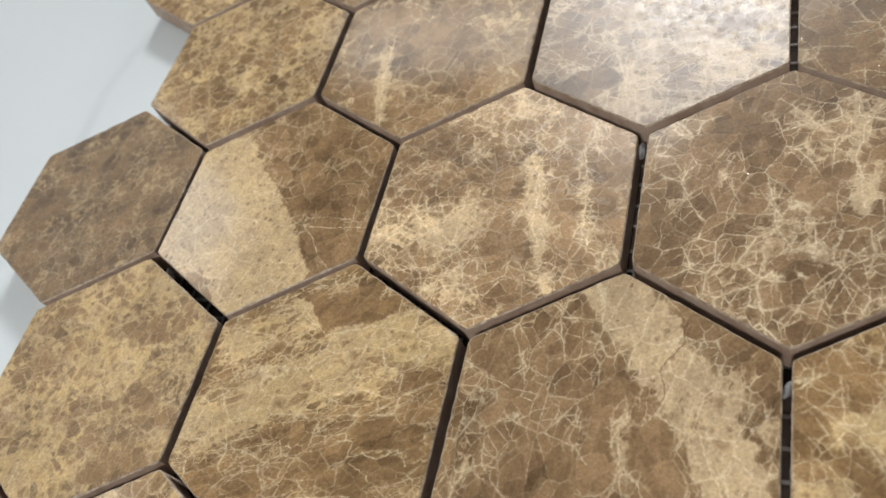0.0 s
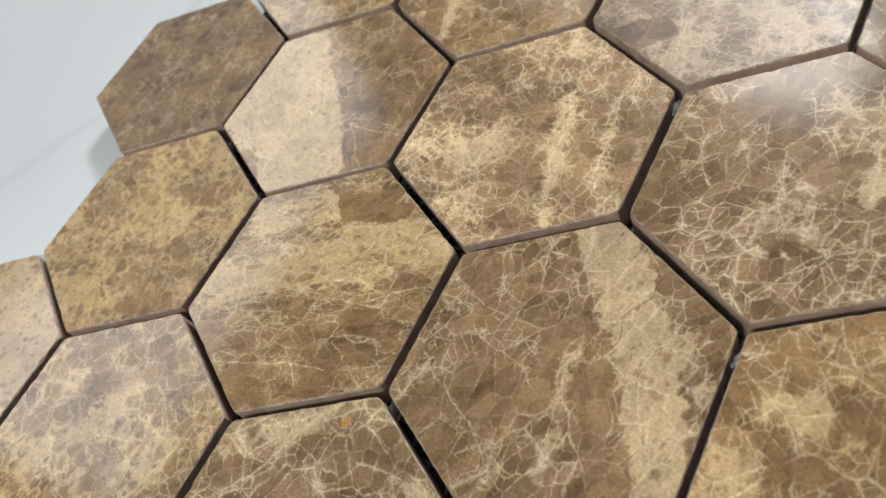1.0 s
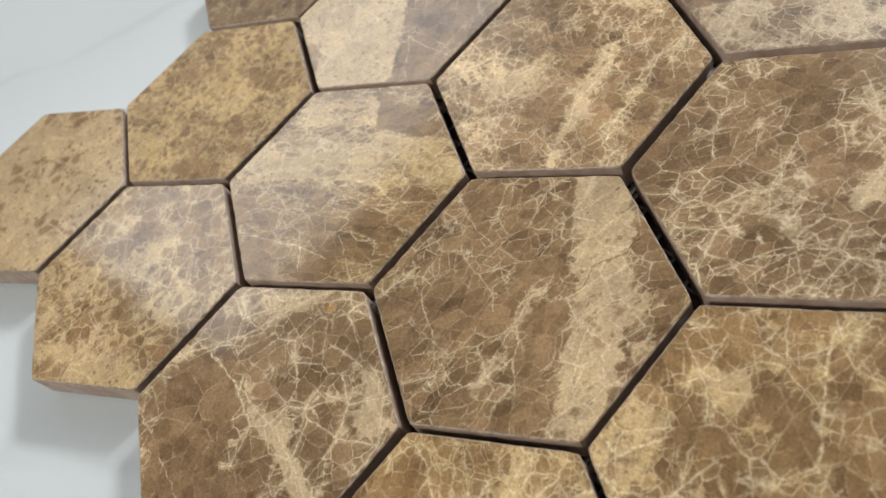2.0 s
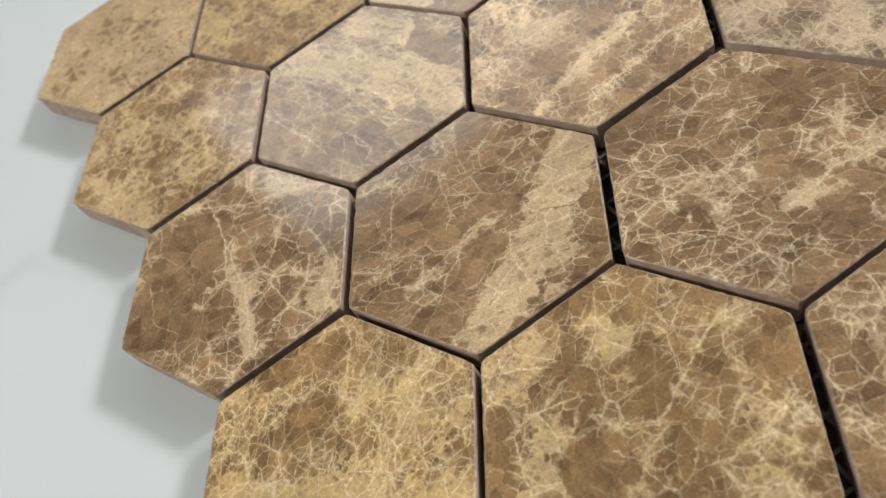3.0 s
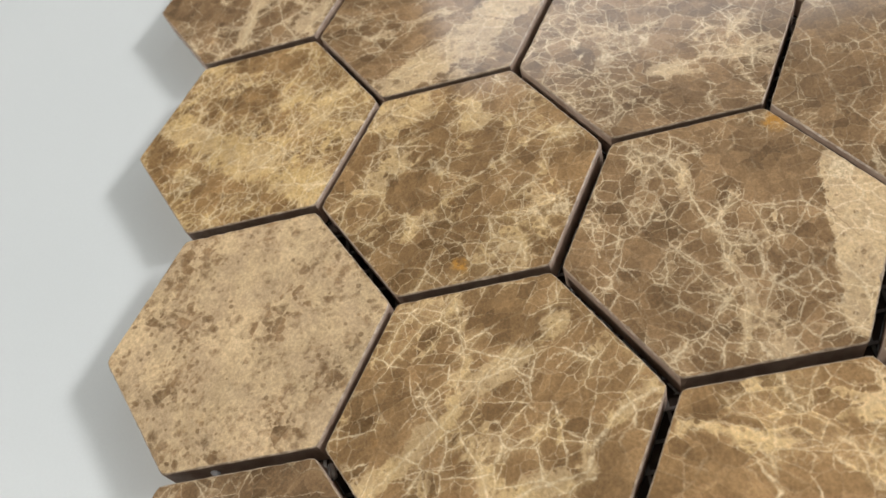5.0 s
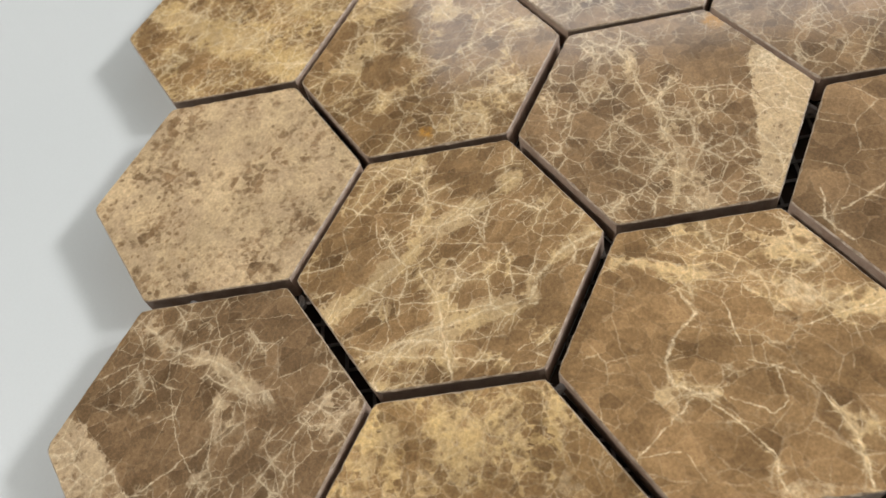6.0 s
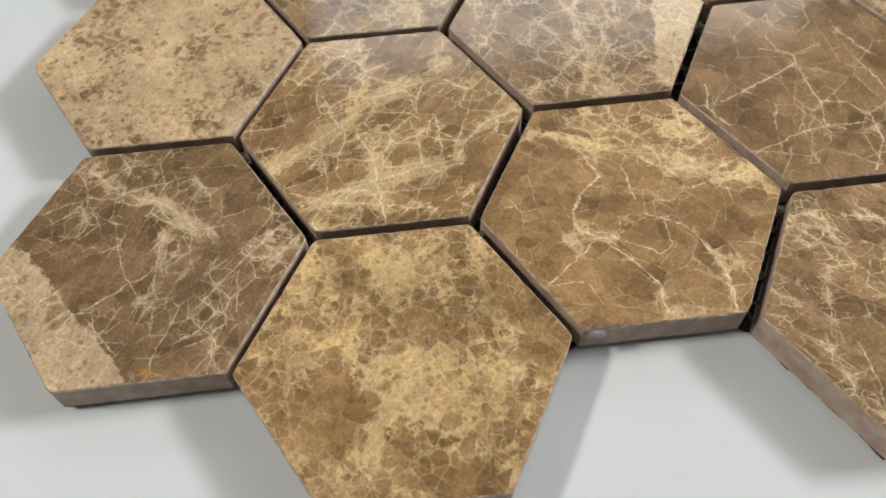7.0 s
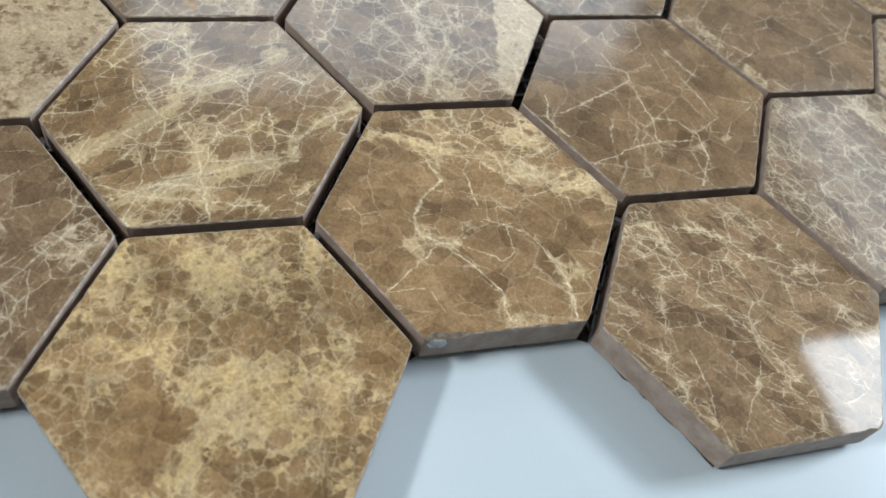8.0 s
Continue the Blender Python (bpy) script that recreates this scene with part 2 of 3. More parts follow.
def marble(seed, pale=(), brown=(), veins=(), cracks=(), stain=None, **values):
    """Places in millimetres from the tile's middle. pale, brown: zones() of calcite and of plain stone. veins, cracks: threads(). stain: x, y, radius of an orange patch."""
    m, k, shader = surface("polished_marble")
    coord = k.add("ShaderNodeTexCoord").outputs["Object"]
    fields = {}
    mm = k.vec("MULTIPLY", k.vec("SCALE", coord, scale=1000.0), (1.0, 1.0, 0.0))
    p = k.vec("ADD", mm, (seed * 7.0, seed * 3.0, 0.0))

    def strayed(scale, detail, size):
        n = k.vec("SUBTRACT", k.noise(p, scale, detail, 0.62, color=True), (0.5, 0.5, 0.5))
        return k.vec("ADD", mm, k.vec("MULTIPLY", k.vec("SCALE", n, scale=size), (1.0, 1.0, 0.0)))

    if pale or brown:
        frayed = strayed(0.15, 6.0, 7.0)
        if pale:
            fields["Pale"] = zones(k, frayed, pale)
        if brown:
            fields["Brown"] = zones(k, frayed, brown)
    if veins or cracks:
        crooked = strayed(0.30, 6.0, 2.2)
        if veins:
            fields["Stroke"], fields["Mist"] = threads(k, crooked, veins, k.ramp(k.noise(p, 0.45, 3.0, 0.6), 0.32, 0.68, 0.45, 1.5))
        if cracks:
            fields["Crack"] = threads(k, crooked, cracks, k.noise(p, 0.7, 2.0))[0]
    if stain:
        fields["Rust"] = k.ramp(k.vec("DISTANCE", strayed(0.5, 3.0, 3.8), (stain[0], stain[1], 0.0)), stain[2] * 0.2, stain[2], 1.0, 0.0)
    g = k.add("ShaderNodeGroup", node_tree=GROUP)
    k.put(g.inputs["Position"], coord)
    rnd = random.Random(seed)
    g.inputs["Seed"].default_value = (rnd.uniform(-900, 900), rnd.uniform(-900, 900), rnd.uniform(-900, 900))
    settings = {**DEFAULTS, **values}
    settings["Angle"] = radians(-settings["Angle"])
    for key, value in (*settings.items(), *fields.items()):
        k.put(g.inputs[key], value)
    bump = k.add("ShaderNodeBump")
    bump.inputs["Strength"].default_value, bump.inputs["Distance"].default_value = 0.20, 0.0002
    k.put(bump.inputs["Height"], g.outputs["Height"])
    k.put(shader.inputs["Base Color"], g.outputs["Color"])
    k.put(shader.inputs["Roughness"], g.outputs["Roughness"])
    k.put(shader.inputs["Normal"], bump.outputs[0])
    shader.inputs["IOR"].default_value = 1.6
    return m


def sawn_edge():
    m, k, shader = surface("sawn_marble_edge")
    p = k.vec("SCALE", k.add("ShaderNodeTexCoord").outputs["Object"], scale=1000.0)
    rnd = k.vec("SCALE", (1.0, 1.0, 1.0), scale=k.math("MULTIPLY", k.add("ShaderNodeObjectInfo").outputs["Random"], 300.0))
    p = k.vec("ADD", p, rnd)
    blotch = k.noise(p, 0.25, 5.0, 0.65)
    saw = k.noise(k.vec("MULTIPLY", p, (0.4, 0.4, 5.0)), 1.2, 3.0)
    col = k.mix(k.ramp(blotch, 0.3, 0.7), (0.290, 0.205, 0.152), (0.425, 0.335, 0.268))
    col = k.mix(k.ramp(k.noise(p, 1.1, 4.0, 0.7), 0.55, 0.7, 0.0, 0.3), col, (0.42, 0.37, 0.32))
    k.put(shader.inputs["Base Color"], col)
    shader.inputs["Roughness"].default_value = 0.62
    bump = k.add("ShaderNodeBump")
    bump.inputs["Strength"].default_value, bump.inputs["Distance"].default_value = 0.35, 0.0002
    k.put(bump.inputs["Height"], k.math("ADD", saw, blotch))
    k.put(shader.inputs["Normal"], bump.outputs[0])
    return m


def arris():
    m, k, shader = surface("chipped_marble_arris")
    p = k.vec("SCALE", k.add("ShaderNodeTexCoord").outputs["Object"], scale=1000.0)
    f = k.ramp(k.noise(p, 0.7, 4.0, 0.7), 0.35, 0.65)
    k.put(shader.inputs["Base Color"], k.mix(f, (0.22, 0.16, 0.10), (0.46, 0.37, 0.27)))
    shader.inputs["Roughness"].default_value = 0.45
    return m


def white_floor():
    m, k, shader = surface("white_marble_floor")
    p = k.add("ShaderNodeTexCoord").outputs["Object"]
    bend = k.vec("SCALE", k.vec("SUBTRACT", k.noise(p, 9.0, 2.0, color=True), (0.5, 0.5, 0.5)), scale=0.05)
    bend = k.vec("ADD", bend, k.vec("SCALE", k.vec("SUBTRACT", k.noise(p, 45.0, 2.0, color=True), (0.5, 0.5, 0.5)), scale=0.008))
    warp = k.vec("MULTIPLY", k.vec("ADD", p, bend), (1.0, 1.0, 0.0))
    d = nearest(k, warp, ((-0.23, -0.17, -0.109, -0.057, -0.075, 0.0, -0.06, 0.2), (-0.02, -0.40, -0.008, -0.150, -0.005, -0.130, 0.03, -0.112, 0.2, -0.02)))
    fade = k.ramp(k.noise(p, 22.0, 2.0), 0.3, 0.65, 0.25, 1.0)
    vein = k.math("MULTIPLY", k.ramp(d, 0.0, 0.0035, 1.0, 0.0), fade)
    smoke = k.math("MULTIPLY", k.ramp(d, 0.0, 0.020, 1.0, 0.0), fade)
    col = k.mix(k.ramp(k.noise(p, 7.0, 2.0), 0.3, 0.7), (0.586, 0.634, 0.642), (0.614, 0.660, 0.668))
    col = k.mix(k.math("MULTIPLY", smoke, 0.16), col, (0.45, 0.47, 0.48))
    col = k.mix(k.math("MULTIPLY", vein, 0.22), col, (0.34, 0.36, 0.38))
    fine = k.ramp(k.noise(p, 1600.0, 3.0, 0.7), 0.2, 0.8, 0.0, 0.09)
    col = k.mix(fine, col, (0.40, 0.42, 0.43))
    dust_c = k.add("ShaderNodeSeparateColor")
    k.put(dust_c.inputs[0], k.cells(p, 160.0, "F1", "Color"))
    dust = k.math("MULTIPLY", k.ramp(k.cells(p, 160.0, "F1"), 0.03, 0.07, 1.0, 0.0), k.ramp(dust_c.outputs[0], 0.955, 0.96))
    col = k.mix(k.math("MULTIPLY", dust, 0.6), col, (0.22, 0.20, 0.18))
    k.put(shader.inputs["Base Color"], col)
    shader.inputs["Roughness"].default_value = 0.28
    return m


def plain(name, lo, hi, rough, scale, metal=0.0, alpha_like=0.0):
    m, k, shader = surface(name)
    p = k.add("ShaderNodeTexCoord").outputs["Object"]
    k.put(shader.inputs["Base Color"], k.mix(k.ramp(k.noise(p, scale, 4.0, 0.6), 0.3, 0.7), lo, hi))
    shader.inputs["Roughness"].default_value, shader.inputs["Metallic"].default_value = rough, metal
    shader.inputs["Transmission Weight"].default_value = alpha_like
    return m


EDGE, ARRIS, FLOOR = sawn_edge(), arris(), white_floor()
PAINT = plain("wall_paint", (0.12, 0.12, 0.118), (0.15, 0.15, 0.147), 0.8, 3.0)
CEILING_PAINT = plain("ceiling_paint", (0.14, 0.14, 0.138), (0.17, 0.17, 0.167), 0.9, 3.0)
HOUSING = plain("white_metal", (0.70, 0.70, 0.70), (0.76, 0.76, 0.76), 0.4, 8.0)
FIBRE = plain("glass_fibre", (0.12, 0.095, 0.08), (0.24, 0.22, 0.20), 0.5, 300.0)
# near black, to put the shade of joints and tile undersides into colour
SHADE_FILM = plain("joint_shade_film", (0.030, 0.020, 0.014), (0.075, 0.048, 0.034), 0.95, 150.0)
GLUE = plain("clear_glue", (0.52, 0.52, 0.52), (0.70, 0.71, 0.72), 0.25, 400.0, 0.0, 0.6)


# ---- mesh helpers ----
def part(name, bm, material, parent, label=""):
    mesh = bpy.data.meshes.new(name)
    bm.normal_update()
    bm.to_mesh(mesh)
    bm.free()
    for m in material if isinstance(material, (list, tuple)) else (material,):
        mesh.materials.append(m)
    ob = new(name, mesh)
    ob.parent = parent
    return tagged(ob, label)


def box(bm, lo, hi):
    r = bmesh.ops.create_cube(bm, size=1.0)["verts"]
    for v in r:
        v.co = Vector([(l + h) / 2 + c * (h - l) for l, h, c in zip(lo, hi, v.co)])
    return r


# ---- structure ----
bm = bmesh.new()
box(bm, (WALL_W - 0.2, WALL_S - 0.2, -0.12), (WALL_E + 0.2, WALL_N + 0.2, 0.0))
tagged(part("floor", bm, FLOOR, None), "polished white marble floor with faint grey veins", "floor", kind="structure")
bm = bmesh.new()
box(bm, (WALL_W - 0.2, WALL_S - 0.2, CEILING), (WALL_E + 0.2, WALL_N + 0.2, CEILING + 0.15))
tagged(part("ceiling", bm, CEILING_PAINT, None), "plain matt grey painted ceiling", "ceiling", kind="structure")
for name, lo, hi in (("wall_east", (WALL_E, WALL_S, 0), (WALL_E + 0.2, WALL_N, CEILING)),
                     ("wall_south", (WALL_W - 0.2, WALL_S - 0.2, 0), (WALL_E + 0.2, WALL_S, CEILING))):
    bm = bmesh.new()
    box(bm, lo, hi)
    tagged(part(name, bm, PAINT, None), "plain grey painted wall", "wall", kind="structure")
bm = bmesh.new()
south, north, sill, head = WINDOW
for lo, hi in (((WALL_W - 0.2, WALL_S, 0), (WALL_W, WALL_N, sill)), ((WALL_W - 0.2, WALL_S, head), (WALL_W, WALL_N, CEILING)),
               ((WALL_W - 0.2, WALL_S, sill), (WALL_W, south, head)), ((WALL_W - 0.2, north, sill), (WALL_W, WALL_N, head))):
    box(bm, lo, hi)
tagged(part("wall_west", bm, PAINT, None), "unseen plain grey painted wall with a wide window opening for an area lamp", "wall", kind="structure")
bm = bmesh.new()
# this opening only lets the added north key light in
west, east, sill, head = NORTH_KEY_OPENING
for lo, hi in (((WALL_W - 0.2, WALL_N, 0), (WALL_E + 0.2, WALL_N + 0.2, sill)), ((WALL_W - 0.2, WALL_N, head), (WALL_E + 0.2, WALL_N + 0.2, CEILING)),
               ((WALL_W - 0.2, WALL_N, sill), (west, WALL_N + 0.2, head)), ((east, WALL_N, sill), (WALL_E + 0.2, WALL_N + 0.2, head))):
    box(bm, lo, hi)
tagged(part("wall_north", bm, PAINT, None), "unseen plain grey painted wall with a wide window opening for an area lamp", "wall", kind="structure")

# the third housing belongs to the added sheen panel
for px, py, sx, sy, watts in PANELS:
    lamp = tagged(new("ceiling_light"), "white framed rectangular ceiling light panel", "ceiling light", "ceiling light panels")
    lamp.location = (px, py, CEILING)
    bm = bmesh.new()
    for lo, hi in (((-sx / 2 - 0.03, -sy / 2 - 0.03, -0.045), (sx / 2 + 0.03, -sy / 2, 0)), ((-sx / 2 - 0.03, sy / 2, -0.045), (sx / 2 + 0.03, sy / 2 + 0.03, 0)),
                   ((-sx / 2 - 0.03, -sy / 2, -0.045), (-sx / 2, sy / 2, 0)), ((sx / 2, -sy / 2, -0.045), (sx / 2 + 0.03, sy / 2, 0))):
        box(bm, lo, hi)
    part("frame", bm, HOUSING, lamp)

# ---- mosaic sheet ----
PITCH, JOINT, THICK = 0.050, 0.00156, 0.0068
RADIUS = (PITCH - JOINT) / math.sqrt(3)
LAID = []  # the middles of the tiles as they were laid
sheet = tagged(new("mosaic_tile_sheet"), "sheet of brown marble hexagon mosaic tiles lying on the white floor", "mosaic tile")


def centre(q, r):
    return PITCH * (q + r / 2), -PITCH * math.sqrt(3) / 2 * r


def hexagon_point(side, f, radius):
    a, b = radians(90 - 60 * side), radians(30 - 60 * side)
    return Vector((math.cos(a), math.sin(a), 0)) * radius * (1 - f) + Vector((math.cos(b), math.sin(b), 0)) * radius * f


def tile(q, r, material, dx=0.0, dy=0.0, turn=0.0, chips=()):
    """chips: side, where along it from 0 to 1, half length in metres, depth inwards."""
    rnd = random.Random(q * 101 + r * 17)
    bm = bmesh.new()
    rings = [[], [], [], []]
    steps = 24
    for side in range(6):
        for s in range(steps):
            f = s / steps
            rough = rnd.gauss(0, 0.00003)
            edge = 0.00019 + abs(rnd.gauss(0, 0.00005))
            if rnd.random() < 0.06:
                edge += rnd.uniform(0.0001, 0.0003)
            drop = edge * 0.9
            for c_side, c_at, c_half, c_deep in chips:
                gap = abs(f - c_at) * RADIUS
                if side == c_side and gap < c_half:
                    bite = c_deep * (1 - (gap / c_half) ** 2) * rnd.uniform(0.8, 1.15)
                    edge, drop = edge + bite, drop + bite * 1.5
            p = hexagon_point(side, f, RADIUS)
            if s == 0:
                p *= 1 - 0.00018 / RADIUS
            out = p.normalized()
            low = hexagon_point(side, f, RADIUS) + out * (rough - 0.0001)
            rings[0].append(bm.verts.new(p - out * edge))
            rings[1].append(bm.verts.new(p + out * rough - Vector((0, 0, drop))))
            rings[2].append(bm.verts.new(low - Vector((0, 0, THICK - 0.0005))))
            rings[3].append(bm.verts.new(low - out * rnd.uniform(0.0002, 0.0007) - Vector((0, 0, THICK))))
    n = len(rings[0])
    top = bm.faces.new(list(reversed(rings[0])))
    top.material_index = 0
    for a in range(n):
        b = (a + 1) % n
        for k in range(3):
            f = bm.faces.new((rings[k][a], rings[k][b], rings[k + 1][b], rings[k + 1][a]))
            f.material_index = 2 if k == 0 else 1
    bm.faces.new(rings[3]).material_index = 1
    bmesh.ops.recalc_face_normals(bm, faces=bm.faces)
    x, y = centre(q, r)
    tilt = rnd.uniform(-0.22, 0.22), rnd.uniform(-0.22, 0.22)
    ob = part("tile", bm, (material, EDGE, ARRIS), sheet)
    LAID.append((x + dx / 1000, y + dy / 1000))
    ob.matrix_basis = pose(x + dx / 1000, y + dy / 1000, TOP, tilt[0], tilt[1], turn)
    return ob


# one stone for each tile, as it was cut
# row along the straight border
tile(-2, 2, marble(1, Cell=9, Cream=0.85, Veins=0.25, Fine=0.3, Warm=0.55, Tone=0.95), -0.24, -0.02, -0.1)
tile(-1, 2, marble(2, pale=((-0.4, -21.3, 20, -14.7, 4, 3, 0.4), (-3.3, -0.1, 0.5, 10.4, 3, 3, 0.3)), brown=((-7.1, 9.6, 1.2, 15, 2, 1, 0.5), (5.4, -5.1, 6.9, -3, 2.5, 1,
     0.5)), veins=((0.3, 13.9, -7.7, 15.6, -3.6, 17.9, 4.1), (0.25, 7.4, 8.1, 13.9, 5.9), (0.3, -0.7, 1.3, 7.8, 2.8)), Cell=7, Cream=0.52, Veins=0.5, Fine=0.7,
     Warm=0.75), -0.2, 0.06, 0.1)
tile(0, 2, marble(3, stain=(-3.2, 21.9, 1.3), pale=((4.2, -1.1, 20.6, -4.4, 1.6, 1, 0.7), (-18, 12.7, -7.7, 22.9, 2, 1.5, 0.4), (15.9, 12.8, 21.6, 13.6, 4, 3, 0.35),
     (4.8, 2.3, 9.4, 1.1, 3, 2, 0.35)), brown=((-0.8, -18.3, -13.4, -4.2, 7.5, 1, 0.95),), veins=((0.55, -27, -8.1, -13.8, 8.6, -8.7, 20.3, -4.1, 26), (0.5, -17.5, 1.3,
     -4.1, 0.3, 8.1, -0.6, 19.9, -4.2), (0.3, -3.4, 11.5, 2.1, 8.6), (0.35, 7.4, 5.8, 8.4, 9.6, 13.7, 12.1), (0.3, 17, 7.1, 17.5, 3, 20.7, -1.8), (0.15, -9.5, -17.5,
     -0.1, -19.9, 6, -16.1), (0.2, 14.8, -13, 10.5, -4.6), (0.35, 2.6, 16.8, 8.8, 17.7, 15.4, 16.9)), Cell=7, Cream=0.34, Veins=0.9, Fine=0.9, Warm=0.35, Tone=0.95),
     -0.14, -0.05)
tile(1, 2, marble(4, pale=((-6.5, -19, 4.8, -6.4, 3, 2, 0.6), (4.8, -6.4, 21.1, 16, 4.5, 3, 0.6), (-25.3, -15.1, -21.4, -7.5, 1.8, 1.5, 0.5), (-8.6, 10, 5.3, 20.6, 4, 4,
     0.25)), brown=((-9.3, -3.6, -9.8, 1.5, 3.8, 1, 0.7), (-3, -23.6, 5.7, -22.1, 3, 1.5, 0.6), (-21.5, -6.1, -23.1, 3.3, 3, 2, 0.4), (-12.1, 18.1, -10.1, 18.9, 3, 2,
     0.4), (15, -6.4, 16, 1.4, 2.5, 1.5, 0.4)), veins=((0.3, -5.3, 4.6, -8.8, 12.5, -14.1, 17.2), (0.3, 3.2, 10.4, 0.1, 15.7, -8.4, 22.3), (0.35, -4.4, 15.4, -5.6, 21.7),
     (0.25, -13.4, -5.7, -15.1, -2.9), (0.3, 2, -3.7, 4.1, 0.8, 2.4, 5.8)), Stretch=1.35, Cell=6, Cream=0.44, Veins=0.85, Fine=0.95, Warm=1, Angle=133), -0.11, 0.1, -0.3)
tile(2, 2, marble(5, Cell=4.4, Cream=0.74, Veins=0.15, Fine=0.15, Warm=0.4, Tone=0.98), 0.02, -0.07)
tile(3, 2, marble(6, stain=(22.6, 1.6, 1.3), pale=((2.4, -26.7, 25.7, -9.3, 7.6, 0.7, 0.8), (-14, -2.9, -5.6, 8.3, 1.2, 1.2, 0.3), (-2.5, 2.2, 3.6, 5.7, 2.2, 2, 0.2),
     (2.6, 21.8, 2, 24.8, 3, 2, 0.3)), brown=((-1.2, -12.7, 6.4, -5.2, 3.6, 0.6, 0.95), (1.5, -1.6, 4.9, -0.8, 2.5, 1, 0.6), (-18, 12.1, -14.9, 15.4, 4, 2, 0.5), (12,
     19.8, 10.2, 21.8, 4, 2, 0.5), (7.2, 7.9, 7.3, 8.9, 2.5, 1, 0.5)), veins=((0.25, -5.1, -15.9, -10.8, -10.2, -7.3, -6.6, -0.1, -4.8, 4.5, -3.4, 10.9, 0.7), (0.6,
     -22.1, -13.7, -14.5, -6.2, -10.7, 2.7, -4.5, 8.3), (0.3, -3.6, 2.1, 5.2, 1.2, 10.3, 0.1), (0.35, 9.5, -9.9, 4.8, -1.3, 2.5, 1.5), (0.4, 12.4, 8.1, 4, 15.8, -2.9,
     22.8), (0.25, 5.1, 15.8, 13.5, 15.9), (0.2, -1.9, 21.8, -0.1, 25.9), (0.3, -16.1, 7.8, -11.9, 10.7, -14, 13.3), (0.35, 13.5, 8.2, 17.9, 11.8, 21.8, 11.9), (0.2,
     -19.2, 4.3, -18.1, 15.3)), Cell=8, Cream=0.24, Veins=0.85, Fine=0.8, Warm=0.32, Tone=0.86, Stretch=1.3, Angle=136), 0.2, -0.32, 0.2)
# second row
tile(-1, 1, marble(7, brown=((4.1, 11.4, 13.2, 10, 2, 1, 0.4), (10.8, -17.6, 19.2, -14.5, 2, 1, 0.6), (12.1, -2.3, 15.6, -2.9, 2, 1, 0.4)), Gloss=0.6, Cell=5.6,
     Cream=0.62, Veins=0.35, Fine=0.4, Warm=1, Tone=0.96), -0.15, -0.24, 0.2)
tile(0, 1, marble(8, pale=((-24.1, -7.1, 21.7, 14.7, 5.5, 3, 0.5), (-20.3, 10, -7.6, 14.7, 4, 2, 0.45)), brown=((-4.8, 19.7, -1.3, 15.1, 1.8, 0.4, 1), (0.3, 19.8, 5.7,
     21.9, 2.6, 0.4, 1), (2.6, 17.6, 10.7, 18.9, 1.6, 0.4, 1), (-2.7, -22, 12, -14.3, 4.5, 2, 0.5), (12.1, -5, 19.9, -3.7, 2, 0.6, 0.8), (11.7, -11.3, 18.7, -9.6, 2.5,
     0.7, 0.7)), veins=((0.3, 12.4, -8, 14.9, -8.5, 18.4, -6.6, 20.6, -9.1), (0.3, 2.3, -13.6, 5.8, -16.8, 9.2, -19.9), (0.25, -8.4, -20.9, -0.2, -17.8, 4.3, -16.2, 12.2,
     -14.7), (0.25, 10.8, -9.5, 15.6, -12.4, 20.3, -15.6), (0.3, 4.1, 1.6, 9.6, 2.7, 14.5, 2.1), (0.4, -1.3, 12.6, 9.8, 15.3, 16.7, 18.6), (0.12, -25.4, -4.7, -22, 1.3),
     (0.12, -24.8, -6, -21.3, -0.7), (0.12, -23.7, -8.8, -21.3, -5.9), (0.12, -22.9, -12.2, -21.2, -8.3), (0.12, -22, -10.2, -20.2, -6.5), (0.25, -11.4, 20.7, -1.3,
     12.6)), Stretch=1.9, Cell=7, Cream=0.34, Veins=0.7, Fine=0.8, Warm=0.85, Angle=26), -0.07, 0.01, 0.24)
tile(1, 1, marble(9, pale=((-2.2, 26.4, 13.4, 5, 4.8, 1, 0.72), (13.4, 5, 23.3, -14.9, 4, 0.9, 0.72), (15.4, 10.3, 21.3, 4.7, 3, 2, 0.45), (2.1, 3.9, 5.9, -17.9, 1.2, 1,
     0.4)), brown=((-12.3, -13.6, -1.8, -4.9, 8, 3, 0.28), (6.5, -0.7, 9.3, -3.6, 3, 1, 0.6), (-1.8, 5.5, 1.4, 5.9, 3, 1.5, 0.4)), veins=((0.3, -20.4, -8.2, -17.2, -7.2,
     -13.5, -10.8, -8.4, -13.9, -4.7, -16.9, 1.9, -18.6), (0.3, -22.3, -15.2, -19.8, -7.3), (0.3, 2.7, -1.5, 3.4, -7.7, 4.9, -16.5), (0.25, -22.5, 8.8, -15, 5.6, -10.8,
     5), (0.3, -14.5, 12.2, -13.1, 6.4), (0.3, -8.1, -19.3, -4.7, -15.8), (0.25, -7.4, -26.4, -3.5, -19), (0.3, -1.8, -4.9, -4.6, -1.6, -3.5, 2.9), (0.25, 3.3, 4.5, 1,
     1.1)), cracks=((0.55, 7.9, 5.3, 8.3, 6.9, 7.2, 11.5, 10.5, 15.7, 10.2, 18.1, 11.2, 20.9),), Stretch=1.5, Cell=7.5, Cream=0.25, Veins=0.85, Fine=0.95, Warm=0.45,
     Tone=0.95, Angle=78), 0.12, -0.12)
